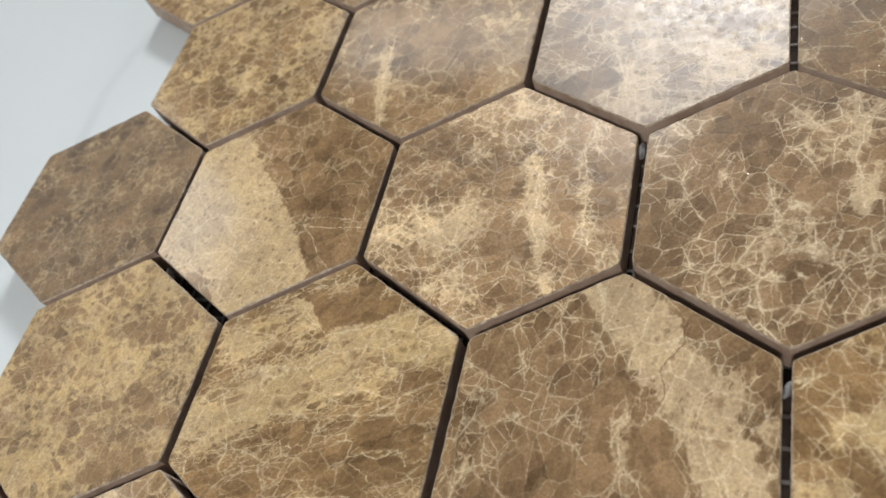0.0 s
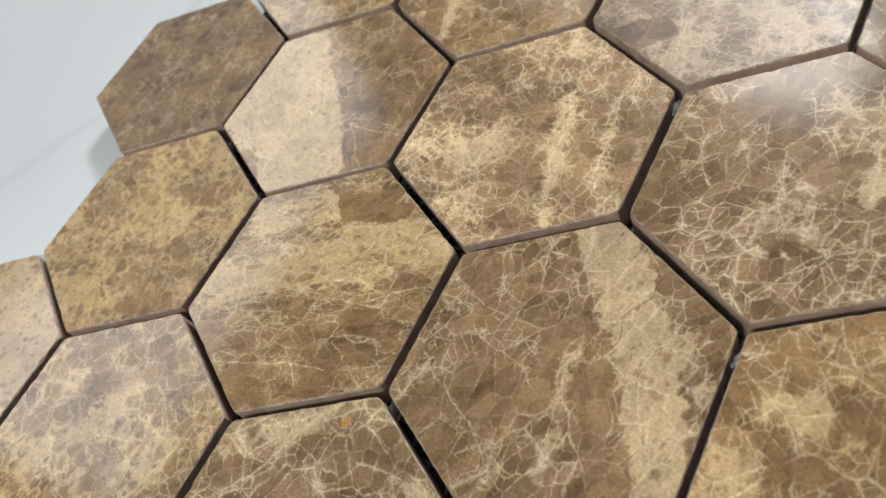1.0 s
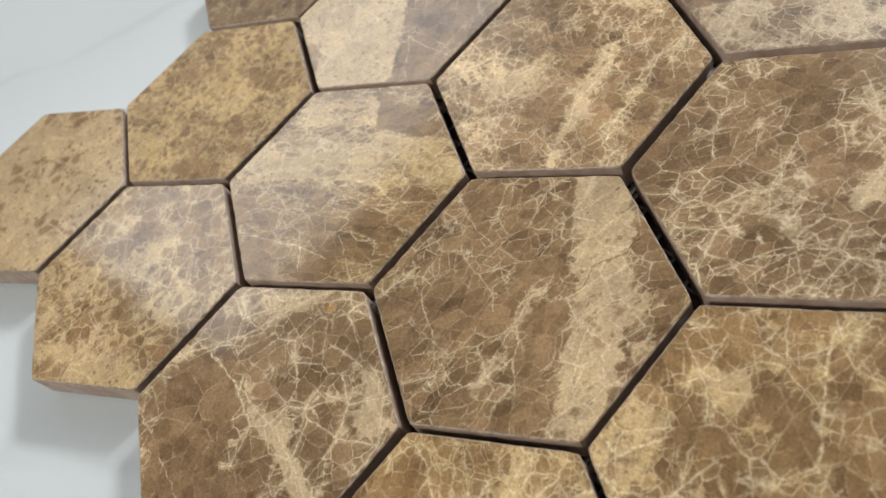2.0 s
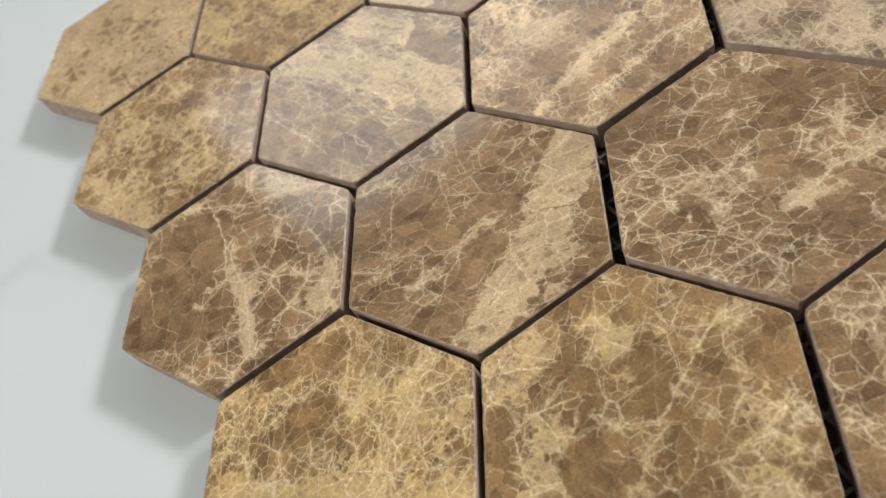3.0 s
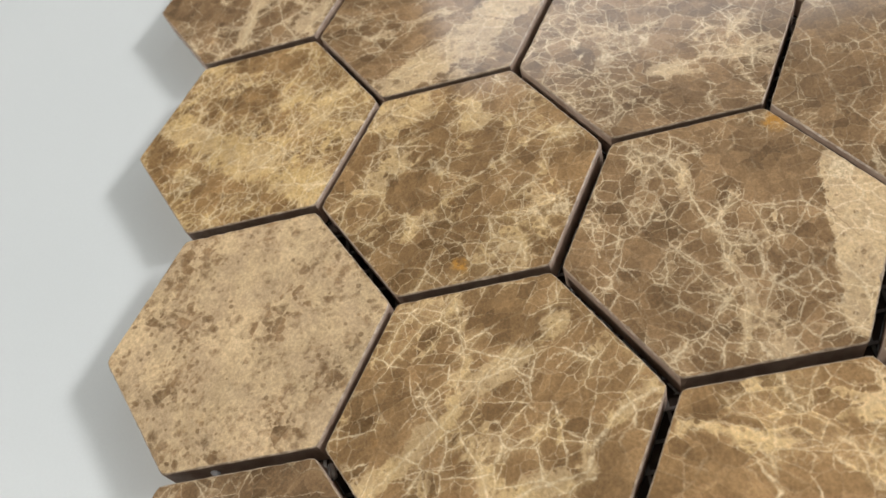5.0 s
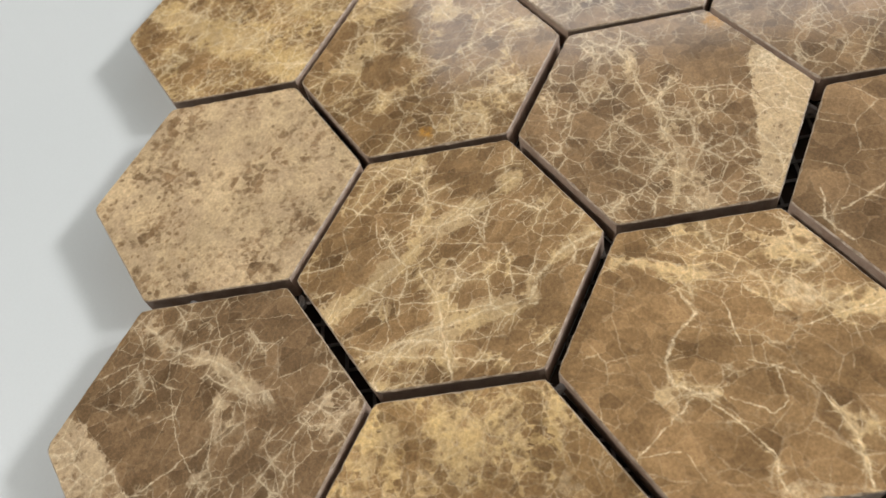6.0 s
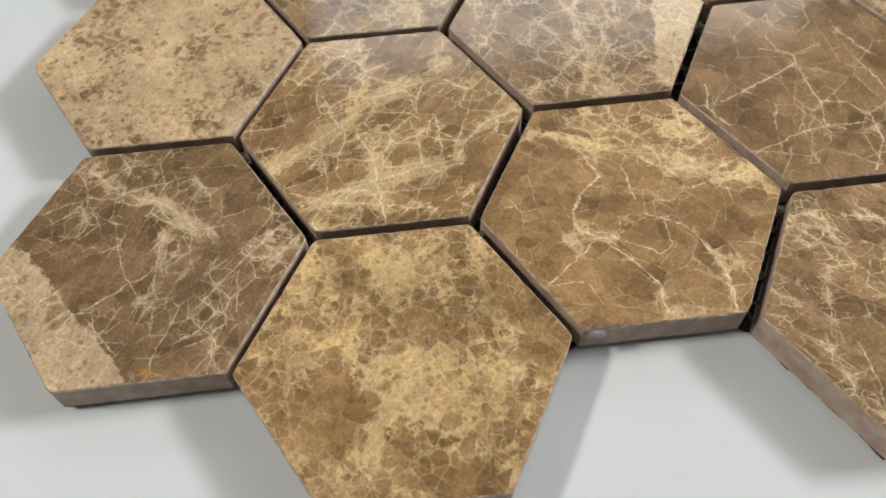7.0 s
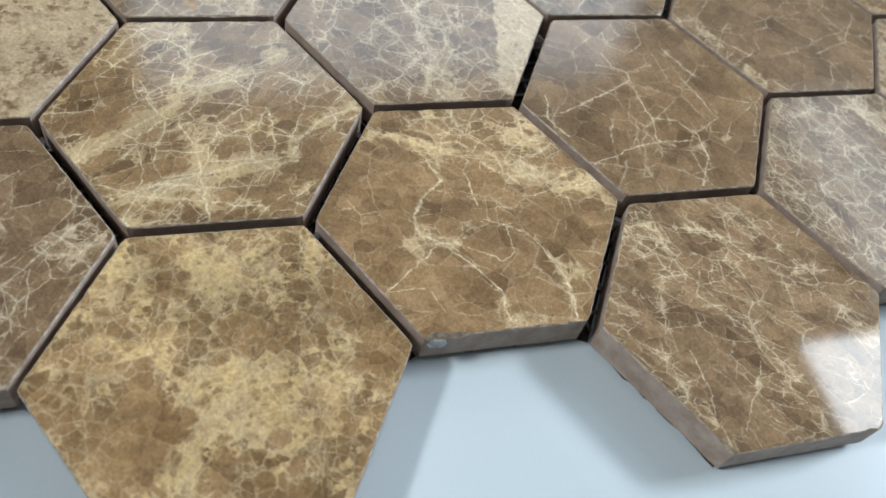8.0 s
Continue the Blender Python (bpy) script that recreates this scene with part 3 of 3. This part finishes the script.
tile(2, 1, marble(10, stain=(20.5, -1.7, 2.2), pale=((-1.5, -19.2, -7.6, -11.1, 3.2, 1.5, 0.55), (-17.1, 4.8, -6.5, 4.6, 2.5, 2, 0.4), (-21.7, -21.2, -21.8, -7.3, 5, 4,
     0.35), (7.7, 11.7, 15.5, 9.6, 5, 4, 0.2), (13.4, -12.9, 8.2, -7.4, 2, 1.5, 0.3)), brown=((0.3, -11.2, 3.4, -6.9, 3.8, 0.6, 0.95), (-8.5, 8.5, -0.4, 3, 2.2, 0.7,
     0.9), (0.7, 19.4, 2.5, 20.7, 3, 1.5, 0.4), (-12.8, -3.1, -11.2, -2.5, 2.5, 1, 0.5)), veins=((0.5, -4.9, 24.8, -6.5, 20.3, -5, 15.6, -1.8, 9.2, 0.8, 4.2, 2, 1.7,
     -0.2, -1.7, -4.5, -4.5), (0.35, 12.9, 13.4, 11.5, 15, 9.7, 18.6), (0.35, 12.7, 14, 15.9, 14.1, 17.8, 16.1), (0.45, 18.3, 3.8, 17.8, 8.7, 18.7, 9.7, 22.4, 10.1),
     (0.4, 1.2, -15.7, 5.9, -12.8, 8.4, -9.5, 11.2, -10.8), (0.3, -18.5, 4.8, -15.4, 5.4, -12, 10.8, -9.4, 12), (0.3, 1, -5.7, 5.6, -3.1), (0.3, 2.5, 15.7, -1.2, 18.2)),
     Cell=7, Cream=0.3, Veins=0.8, Fine=0.8, Warm=0.85, Stretch=1.2, Angle=109), -0.21, -0.21, -0.1)
tile(3, 1, marble(11, pale=((9.3, -23.3, -1, -6.3, 1.4, 1.5, 0.6), (-4, -5.1, -14.8, 14, 1.6, 1.5, 0.5), (17.4, -8.8, 11.8, 8, 1.8, 1.5, 0.6), (10.8, 13.5, 1.3, 21.6,
     1.2, 1.2, 0.5), (9.1, -1.6, 20.4, -1.1, 1.4, 1.2, 0.5), (-20.7, -12, -21.2, -3.5, 2.5, 2, 0.4)), brown=((-18.4, 3.4, -13.8, 7.9, 3.2, 1, 0.9), (-1.4, -0.5, -0.5,
     1.4, 2, 0.7, 0.7), (8, 19.4, 13.3, 16.6, 3.4, 0.7, 0.95), (13.1, -12.1, 12.6, -9.3, 1.8, 0.6, 0.8), (1.9, -19.2, 0.5, -15.2, 2.5, 0.8, 0.7), (18.5, 9.6, 19.5, 10.3,
     2.2, 0.8, 0.7), (-0.1, 8.9, 0.1, 9.8, 2.2, 0.7, 0.7), (-7.9, -25.1, -9.6, -22, 3, 1, 0.5)), veins=((0.5, 10.5, -22.4, 4.7, -15.4, -0.3, -8.3, -5.5, -2, -9.7, 5.4,
     -14.8, 14), (0.6, 18.1, -16.1, 15, -6.8, 13.4, 0.6, 11.8, 8, 10.8, 13.5, 6.4, 16.1, 1.3, 21.6, 0.2, 26.4), (0.35, -22.5, -3.4, -11.4, -2.9, -6.1, -4.9), (0.5, 2.3,
     -5.6, 8, -2.4, 14.8, -2.2, 21.3, -1.2), (0.35, -1, 10, 3.4, 11.1, 9.4, 10.6), (0.4, 17.2, -16.1, 20.4, 1.5, 21.9, 8.2), (0.25, -8.6, -11.7, -2.6, -9.1), (0.25, 20.4,
     10.1, 17.7, 15.7), (0.3, 8.3, -11.8, 15.1, -11.4, 18.4, -14.3), (0.3, 6.5, 0.5, 2.9, 8.4)), Stretch=1.4, Cell=8, Cream=0.34, Veins=1, Fine=0.8, Warm=0.8, Tone=0.98,
     Angle=124), -0.31, -0.25)
tile(4, 1, marble(12, pale=((-16.2, -1.2, -18.7, 6.8, 4, 3, 0.4), (2.5, -2, 9.2, 13, 6, 4, 0.25), (-17.2, -20.6, -17.6, -14.2, 4, 3, 0.3), (2.4, -2.9, 19.9, -5.3, 2, 2,
     0.3)), brown=((12.5, -16.9, 8.8, -11, 6, 3, 0.36), (-6, 2.5, -5.3, 7.9, 3, 1.5, 0.5), (-20.5, -9.4, -15.8, -7.8, 3, 1.5, 0.4), (21.7, 7.6, 21.9, 9.2, 3, 1, 0.6),
     (14.5, -1.5, 16.2, -1.6, 2, 1, 0.5), (-4.8, 21.9, 0.7, 23.7, 3, 2, 0.35)), Cell=5.5, Cream=0.47, Veins=0.3, Fine=0.45, Warm=1, Tone=1.08), -0.26, -0.47)
# third row
tile(-1, 0, marble(13, Gloss=0.5, Cell=6, Cream=0.4, Veins=0.3, Fine=0.5, Warm=0.8, Tone=0.74), 0.72, -0.08, 0.43)
tile(0, 0, marble(14, pale=((-18.3, 8.2, 3.9, -19.2, 10.2, 0.6, 1), (-18.9, -14.5, -19.4, -4.3, 8, 3, 0.8)), brown=((9.3, 15.2, 19.2, -9.6, 6, 3, 0.3),), veins=((0.2,
     10.4, -7, 19.3, -17.4), (0.2, 8.4, 6, 15.1, 10.4), (0.2, 11.7, -7, 24.5, -6.8)), Cell=7, Cream=0.22, Veins=0.55, Fine=0.6, Warm=0.65), 0.22, -0.33)
# Tone is raised to put a reflected sheen into this stone's colour
tile(1, 0, marble(15, pale=((5, 7.8, 11.7, -18.1, 1.4, 1.2, 0.55), (-0.2, 26.2, 0.8, 20.8, 1.2, 1, 0.5), (-20.6, -6.8, -7.4, -7.9, 5, 4, 0.4), (-8.5, -21.3, -2.6, -18.7,
     4, 3, 0.25)), brown=((1.9, -10.2, 1, -0.2, 4, 2, 0.4), (20.1, 6, 21.9, -8.7, 3, 2, 0.5), (11.7, 6.2, 13.3, -4, 2, 1, 0.4)), veins=((0.4, 15.9, 17.7, 16, 13.5, 14.9,
     10.2, 16.3, 3.5, 16.7, -2.7, 16.9, -7.6, 18.9, -11, 21.9, -12.1), (0.35, 4.3, 11.2, 7.6, 2.4, 7.6, -6.5, 10, -11.2), (0.25, 16, 13.5, 20.4, 7.3), (0.25, -6.1, 1.2,
     -6.8, -10.4), (0.25, -16.4, -16.8, -7.8, -15.3, -3.9, -17.6)), Gloss=0.24, Cell=6, Cream=0.36, Veins=0.6, Fine=0.85, Warm=0.5, Tone=1.22))
tile(2, 0, marble(16, pale=((7.4, 9.3, 11.4, 19.4, 2.6, 2, 0.3), (8.9, -2.7, 12.8, 5.5, 1.6, 1.5, 0.45), (-8.9, -19.2, 0.9, -4.1, 4, 3, 0.25), (0.8, 16.4, 5.6, 14, 2,
     1.5, 0.4)), brown=((-0.9, -13.9, 0.5, -13, 2.2, 0.7, 0.8), (16.1, 9.9, 18.1, 10.6, 2.4, 0.7, 0.9), (17.5, 2.1, 18, 2.8, 2.4, 0.8, 0.7), (-10.8, 13, -7.8, 14.5, 3, 1,
     0.6), (-10.6, -5.1, -8.1, -3, 2.5, 1, 0.5)), veins=((0.4, 10.4, -2.6, 9.4, 6.8, 10.7, 13.5, 14.4, 20.3), (0.35, 3.3, -11.3, 3.6, -4.7, -1.4, -0.9, -6.1, 0.4), (0.3,
     -5, 0.9, -1.3, -5, 2.8, -5.9, 6.2, -5.3), (0.3, -1.7, -25.5, 4.1, -16.3, 13.7, -7), (0.25, -7.5, -2.2, -11, 4.2, -9.3, 8.4), (0.25, 10.1, -22.1, 7.2, -17.1), (0.3,
     15.6, 13, 19.9, 14.9), (0.3, 9.9, -14.3, 15, -11.1, 20.6, -12.6), (0.3, -0.6, 9.4, 2.2, 9.8, 3.7, 7.6), (0.35, 5.5, 11.9, 2.5, 16.3, -2, 21.3), (0.25, 20.8, 4.8,
     16.7, 6.8)), Stretch=1.35, Gloss=0.14, Cell=7.5, Cream=0.27, Veins=0.95, Fine=1, Warm=0.32, Tone=0.95, Angle=64), 0.24, 0.2)
tile(3, 0, marble(17, stain=(-20.4, 14.7, 3.0), pale=((-5.7, 28.2, 10.8, 23.2, 9.5, 0.5, 1), (9.9, 19.9, 19.7, 17.4, 5.2, 0.5, 1), (-24.6, -11.5, -13.5, -4.3, 3, 2, 0.2),
     (13.3, -0.3, 22.5, 0.8, 3.5, 3, 0.3)), brown=((-17.2, 8.1, -9.5, 10, 4.6, 1.5, 0.7), (0.1, -14.4, 1.6, -13.8, 2.5, 1, 0.5)), veins=((0.4, -16.2, -3.7, -7.7, -3.6,
     -0.5, -1.4, 1.9, 2.8), (0.35, -2.7, 0.1, -7.3, 2.9), (0.35, 1, -0.8, 5.8, -1.6, 10.9, -0.6), (0.3, 0.1, -9.4, 6, -5.9, 12.7, -2.9), (0.3, -8.3, -21.1, -0.3, -21.4),
     (0.3, 2.6, -20, -5.7, -16.3, -8.5, -11.6), (0.35, 7.5, -22.9, 5, -20.4, 1.3, -22.7), (0.3, 11.1, 0.3, 21.6, -3.4), (0.25, 7.3, 4.2, 14.5, 4.9)), cracks=((0.35, -0.9,
     16.6, 6.2, 19.4),), Cell=6, Cream=0.24, Veins=0.85, Fine=0.85, Warm=0.45), -0.33, 0.33, 0.45)
tile(4, 0, marble(18, pale=((-18.2, -16.5, -13.7, -1.7, 1.8, 1.5, 0.8), (-13.9, -2.7, -1.7, 26.7, 3.2, 2, 0.62), (-20.6, -3.3, -16, 15.4, 5, 3, 0.5), (11.6, 11.9, 15.1,
     14.5, 2.2, 2, 0.5), (7.1, -11.4, 9.5, -10, 1.8, 1.5, 0.4)), brown=((-8.6, -16.1, -3.6, -15.1, 7, 2, 0.6), (12.3, -12.5, 21.2, -6.3, 5, 2, 0.6), (2.1, 13.9, 3.7,
     17.2, 3.5, 1.5, 0.6), (-1, -5.7, 1.4, -5.3, 2.5, 0.7, 0.7)), veins=((0.7, -11.3, -6.4, -6.7, -4.4, -2.7, -9.3, 0.5, -10.9, 5, -10.9, 6.6, -7.4, 7, -4.7), (0.4, 6.6,
     -7.4, 11.5, -2.9, 17.2, 0.6), (0.35, 7.5, -8.6, 11.1, -13.2, 15.5, -18.7), (0.3, 7.8, -3, 11.2, 2.3, 9.5, 5.1, 4, 4.7, 2.4, 1.3), (0.35, 4, 4.7, 5.6, 8.1, 10.3,
     10.4, 15.8, 12.4, 23.7, 12.5), (0.25, 15.5, -11.3, 19.7, -9.5), (0.35, 17.2, 0.6, 22.1, 0.6, 23.7, 2), (0.25, -8.4, 0.1, 0, 0.9), (0.25, -2, 10.3, -3.3, 16.6, -5.3,
     27), (0.25, 15.4, -19.6, 14.9, -12.1)), Stretch=1.3, Cell=9, Cream=0.15, Veins=0.5, Fine=0.7, Warm=0.8, Tone=1.24, Angle=68), -0.13, 0.15, -0.25,
     chips=((1, 0.93, 0.0022, 0.0009), (1, 0.80, 0.0016, 0.0006)))
# fourth row
tile(0, -1, marble(19, Cell=7, Cream=0.55, Veins=0.45, Fine=0.5, Warm=0.9), 0.12, 0.01, -0.6)
tile(1, -1, marble(20, pale=((-10.9, -3.1, -7, -20.5, 1.2, 1, 0.5),), veins=((0.3, -6, -23.8, -8.9, -12, -10.1, 4.2),), Cell=8, Cream=0.42, Veins=0.35, Fine=0.4,
     Warm=0.55, Tone=1.05), 0.27, -0.16)
tile(2, -1, marble(21, pale=((-1.4, -2.9, -2.5, -22.4, 3.5, 2, 0.4), (7.4, -4, 13.1, -13.6, 4, 3, 0.4)), brown=((-15, -18.7, -10, -14.5, 3.5, 0.8, 0.8), (13.5, -1.6,
     15.6, -3.4, 2.2, 0.6, 0.9)), veins=((0.5, -9.4, -1.9, -5.7, -13.4, -3.6, -22.4), (0.3, 7.1, -0.8, 11.9, -10.6, 18.1, -15.5), (0.3, -16, -12.5, -19, -15.3)),
     Gloss=0.4, Cell=6, Cream=0.42, Veins=0.7, Fine=0.9, Warm=0.2, Tone=0.84), 0.22, 0.36, 0.1)
tile(3, -1, marble(22, Cell=7, Cream=0.25, Veins=0.7, Fine=0.7, Warm=0.45, Tone=0.92), 0.0, 0.0)
tile(4, -1, marble(23, pale=((15.8, -2.7, 14.9, 5.2, 2, 1.5, 0.3), (6, -19.9, 9, -18.5, 3, 2, 0.2)), brown=((-9.7, -20.1, 17.2, -23.5, 4, 3, 0.3), (-16.9, 0.6, -16.4,
     1.1, 2, 0.6, 0.7)), veins=((0.4, -13.6, -6, -9.3, -4.8, -7.5, -2.2, 0.7, -1.9, 5.4, -1.2, 11.4, -2.3, 13.1, 0.9), (0.4, 5.4, -1.2, 6.5, 3.6, 10.5, 7.1, 16.4, 7.1,
     23.3, 2.8), (0.3, -10.2, -8.4, -7.5, -2.2), (0.3, 16.2, -17.4, 13.8, -10.6, 12, -5, 11.9, 5.2), (0.45, 3, -20.2, -1.3, -10.2, -5, -2.4), (0.3, -19.7, -3.8, -15.3,
     -3.4, -13.4, 0.7, -16, 4.3, -22.3, 5.3, -24.2, 3.2), (0.25, -7.5, -2.8, -9.8, 4.7), (0.4, -1.8, -22.4, 4.3, -23.6, 8.9, -20.9), (0.5, -14.1, 9.1, -5.3, 13.8), (0.25,
     -5.4, 9.7, 1.3, 12.3, 6.2, 13.5, 11.1, 5.5), (0.2, 12.3, 12.8, 7.9, 16.1)), Cell=11, Cream=0.1, Veins=0.55, Fine=0.5, Warm=0.45, Tone=1.12), -0.16, 0.59, 0.26)
tile(5, -1, marble(24, pale=((8.1, -17.4, 21.1, -14.8, 2.2, 2, 0.3), (3.8, 18.1, 7.6, 21.9, 2.6, 1.5, 0.45), (-19, -15.6, -12.4, -11.4, 4, 3, 0.25)), brown=((8.6, -13.5,
     17, -9.9, 4, 2, 0.5), (-4.9, 3.7, 0.4, 9.2, 4, 2, 0.3)), veins=((0.4, -18.2, -6.7, -16.3, 0.7, -10.8, 5.3, -6.9, 13, -5.5, 20.9), (0.3, -20, -11.9, -13.5, -9.8),
     (0.35, -3.8, -8.2, 1.2, -3.7, 7.2, 0.1, 12.8, 2.8), (0.3, -5.7, -15.1, 1.9, -16.5), (0.25, 10, -2.4, 15.6, -6.1, 20.8, -10.6), (0.3, 18.3, -14.6, 13.6, -13.6, 6.4,
     -14.1)), Stretch=1.6, Gloss=0.05, Cell=7, Cream=0.2, Veins=0.75, Fine=0.8, Warm=0.45, Tone=1.1, Angle=53), 0.21, 0.54, 0.44,
     chips=((2, 0.04, 0.0015, 0.0004),))
# fifth and sixth rows
tile(0, -2, marble(25, Cell=6, Cream=0.5, Veins=0.5, Warm=0.8), 0.0, 0.0)
tile(1, -2, marble(26, Cell=7, Cream=0.4, Veins=0.6), 0.0, 0.0)
tile(2, -2, marble(27, Cell=6, Cream=0.35, Veins=0.7), 0.0, 0.0)
tile(3, -2, marble(28, Cell=8, Cream=0.25, Veins=0.8), 0.0, 0.0)
tile(4, -2, marble(29, pale=((-0.1, -28.4, 21.8, -19.3, 6, 0.7, 0.55),), veins=((0.3, 0.2, 21.8, 9.1, 14.3, 12.7, 4.5), (0.25, 22.6, 3.6, 15.5, 6.8), (0.25, 6.3, 24.1,
     19.5, 17), (0.4, 3.8, -22.7, 9.5, -16.5, 13.2, -12.3)), Cell=10, Cream=0.12, Veins=0.6, Fine=0.6, Warm=0.4, Tone=0.95), 0.1, 0.5, 0.2)
tile(5, -2, marble(30, veins=((0.5, -23.9, 3.2, -11.9, 9.3), (0.4, -17.9, -11.7, -20.8, -4.4)), Stretch=1.5, Gloss=0.12, Cell=6.5, Cream=0.36, Veins=1, Fine=1, Warm=0.25,
     Tone=0.92, Angle=29), 0.1, 0.5, 0.3)
for n, warm in enumerate((0.6, 0.4, 0.8, 0.5, 0.3, 0.7)):
    tile(1 + n, -3, marble(31 + n, Cell=6.0 + n % 3, Cream=0.7 if n == 4 else 0.32, Veins=0.6, Warm=warm))

# ---- net, shade-dark film and glue under the tiles ----
CELLS = [(q, r) for r, first in ((2, -2), (1, -1), (0, -1), (-1, 0), (-2, 0), (-3, 1)) for q in range(first, first + 6)]
MIDDLES = [centre(q, r) for q, r in CELLS]


def under(x, y, grow):
    """Whether a place lies beneath a tile that is wider by grow."""
    reach = (PITCH - JOINT) / 2 + grow
    for cx, cy in MIDDLES:
        ax, ay = x - cx, y - cy
        if max(abs(ax), abs(ax * 0.5 + ay * 0.866), abs(ax * 0.5 - ay * 0.866)) <= reach:
            return True
    return False


def strands():
    bm = bmesh.new()
    rnd = random.Random(5)
    step, gap = 0.0025, 0.0048
    for way in (0, 1):
        for line in range(-30, 90):
            at = line * gap - 0.16 + rnd.uniform(-0.0004, 0.0004)
            start = None
            for n in range(-60, 150):
                run = n * step
                x, y = (run, at) if way == 0 else (at, run)
                inside = all(under(x + ex, y + ey, 0.0009) for ex in (-0.0024, 0.0024) for ey in (-0.0024, 0.0024))
                if inside and start is None:
                    start = run
                if not inside and start is not None:
                    half, z0 = 0.00030, 0.00034 + 0.00031 * way
                    lo = (start, at - half, z0) if way == 0 else (at - half, start, z0)
                    last = run - step
                    hi = (last, at + half, z0 + 0.0003) if way == 0 else (at + half, last, z0 + 0.0003)
                    box(bm, lo, hi)
                    start = None
    return bm


tagged(part("backing_net", strands(), FIBRE, sheet, "pale glass fibre net under the tiles"), kind="stuff")


def film():
    """Dark film added below the joints, standing in for the shade down there."""
    bm = bmesh.new()
    for q, r in CELLS:
        for n, (nq, nr) in enumerate(((1, 0), (1, -1), (0, -1))):
            if (q + nq, r + nr) in CELLS:
                x0, y0 = centre(q, r)
                x1, y1 = centre(q + nq, r + nr)
                m = pose((x0 + x1) / 2, (y0 + y1) / 2, 0, 0, 0, 90 + 60 * n)
                for v in box(bm, (-RADIUS / 2 + 0.001, -0.0013, 0.00005), (RADIUS / 2 - 0.001, 0.0013, 0.00030)):
                    v.co = m @ v.co
        for a, b in (((1, 0), (1, -1)), ((1, -1), (0, -1))):
            if (q + a[0], r + a[1]) in CELLS and (q + b[0], r + b[1]) in CELLS:
                spots = [centre(q, r), centre(q + a[0], r + a[1]), centre(q + b[0], r + b[1])]
                x, y = sum(c[0] for c in spots) / 3, sum(c[1] for c in spots) / 3
                box(bm, (x - 0.0016, y - 0.0016, 0.00004), (x + 0.0016, y + 0.0016, 0.00025))
    return bm


part("joint_shade_strips", film(), SHADE_FILM, sheet, "dark film added for the shade in the joints")


def backing(x, y, seed):
    """The ragged cake of glue under one tile, its colour darkened for the shade there."""
    rnd = random.Random(seed)
    bm = bmesh.new()
    low, high = [], []
    for side in range(6):
        for s in range(18):
            p = hexagon_point(side, s / 18, RADIUS)
            grow = min(-0.0005, rnd.gauss(-0.0010, 0.00018) + 0.0004 * noise.noise(p * 900 + Vector((seed * 3.1, 0, 0))))
            q = p + p.normalized() * grow
            high.append(bm.verts.new((q.x, q.y, 0.00096 - abs(rnd.gauss(0, 0.00006)))))
            q += p.normalized() * rnd.uniform(-0.0001, 0.0002)
            low.append(bm.verts.new((q.x, q.y, 0.00006)))
    bm.faces.new(reversed(high))
    bm.faces.new(low)
    for a in range(len(low)):
        b = (a + 1) % len(low)
        bm.faces.new((low[a], high[a], high[b], low[b]))
    bmesh.ops.recalc_face_normals(bm, faces=bm.faces)
    ob = part("tile_backing", bm, SHADE_FILM, sheet, "ragged glue, coloured dark for the shade under the tile")
    ob.location = (x, y, 0)


for n, (x, y) in enumerate(LAID):
    backing(x, y, n)


def glue_blob(x, y, angle, long, wide, z, seed):
    bm = bmesh.new()
    bmesh.ops.create_icosphere(bm, subdivisions=2, radius=1.0)
    for v in bm.verts:
        v.co *= 1 + noise.noise(v.co * 1.7 + Vector((seed, 0, 0))) * 0.35
        v.co = Vector((v.co.x * long, v.co.y * wide, v.co.z * 0.0012))
    ob = part("glue_blob", bm, GLUE, sheet, "hardened clear glue")
    ob.matrix_basis = pose(x, y, z, 0, 0, angle)


for n, (x, y, angle) in enumerate(((178.0, -71.3, 0), (153.3, 26.5, 60), (203.0, 27.7, 60), (201.4, -27.8, -60), (100.4, -32.4, 60),
                                   (51.9, -59.3, -60), (-21.1, -17.6, -60), (74.6, 12.8, 90), (173.8, -92.4, 30), (224.3, -11.6, 90))):
    glue_blob(x / 1000, y / 1000, angle, 0.0017, 0.0005 if n == 9 else 0.00075, TOP - (0.0016 if n == 9 else 0.0032), n)
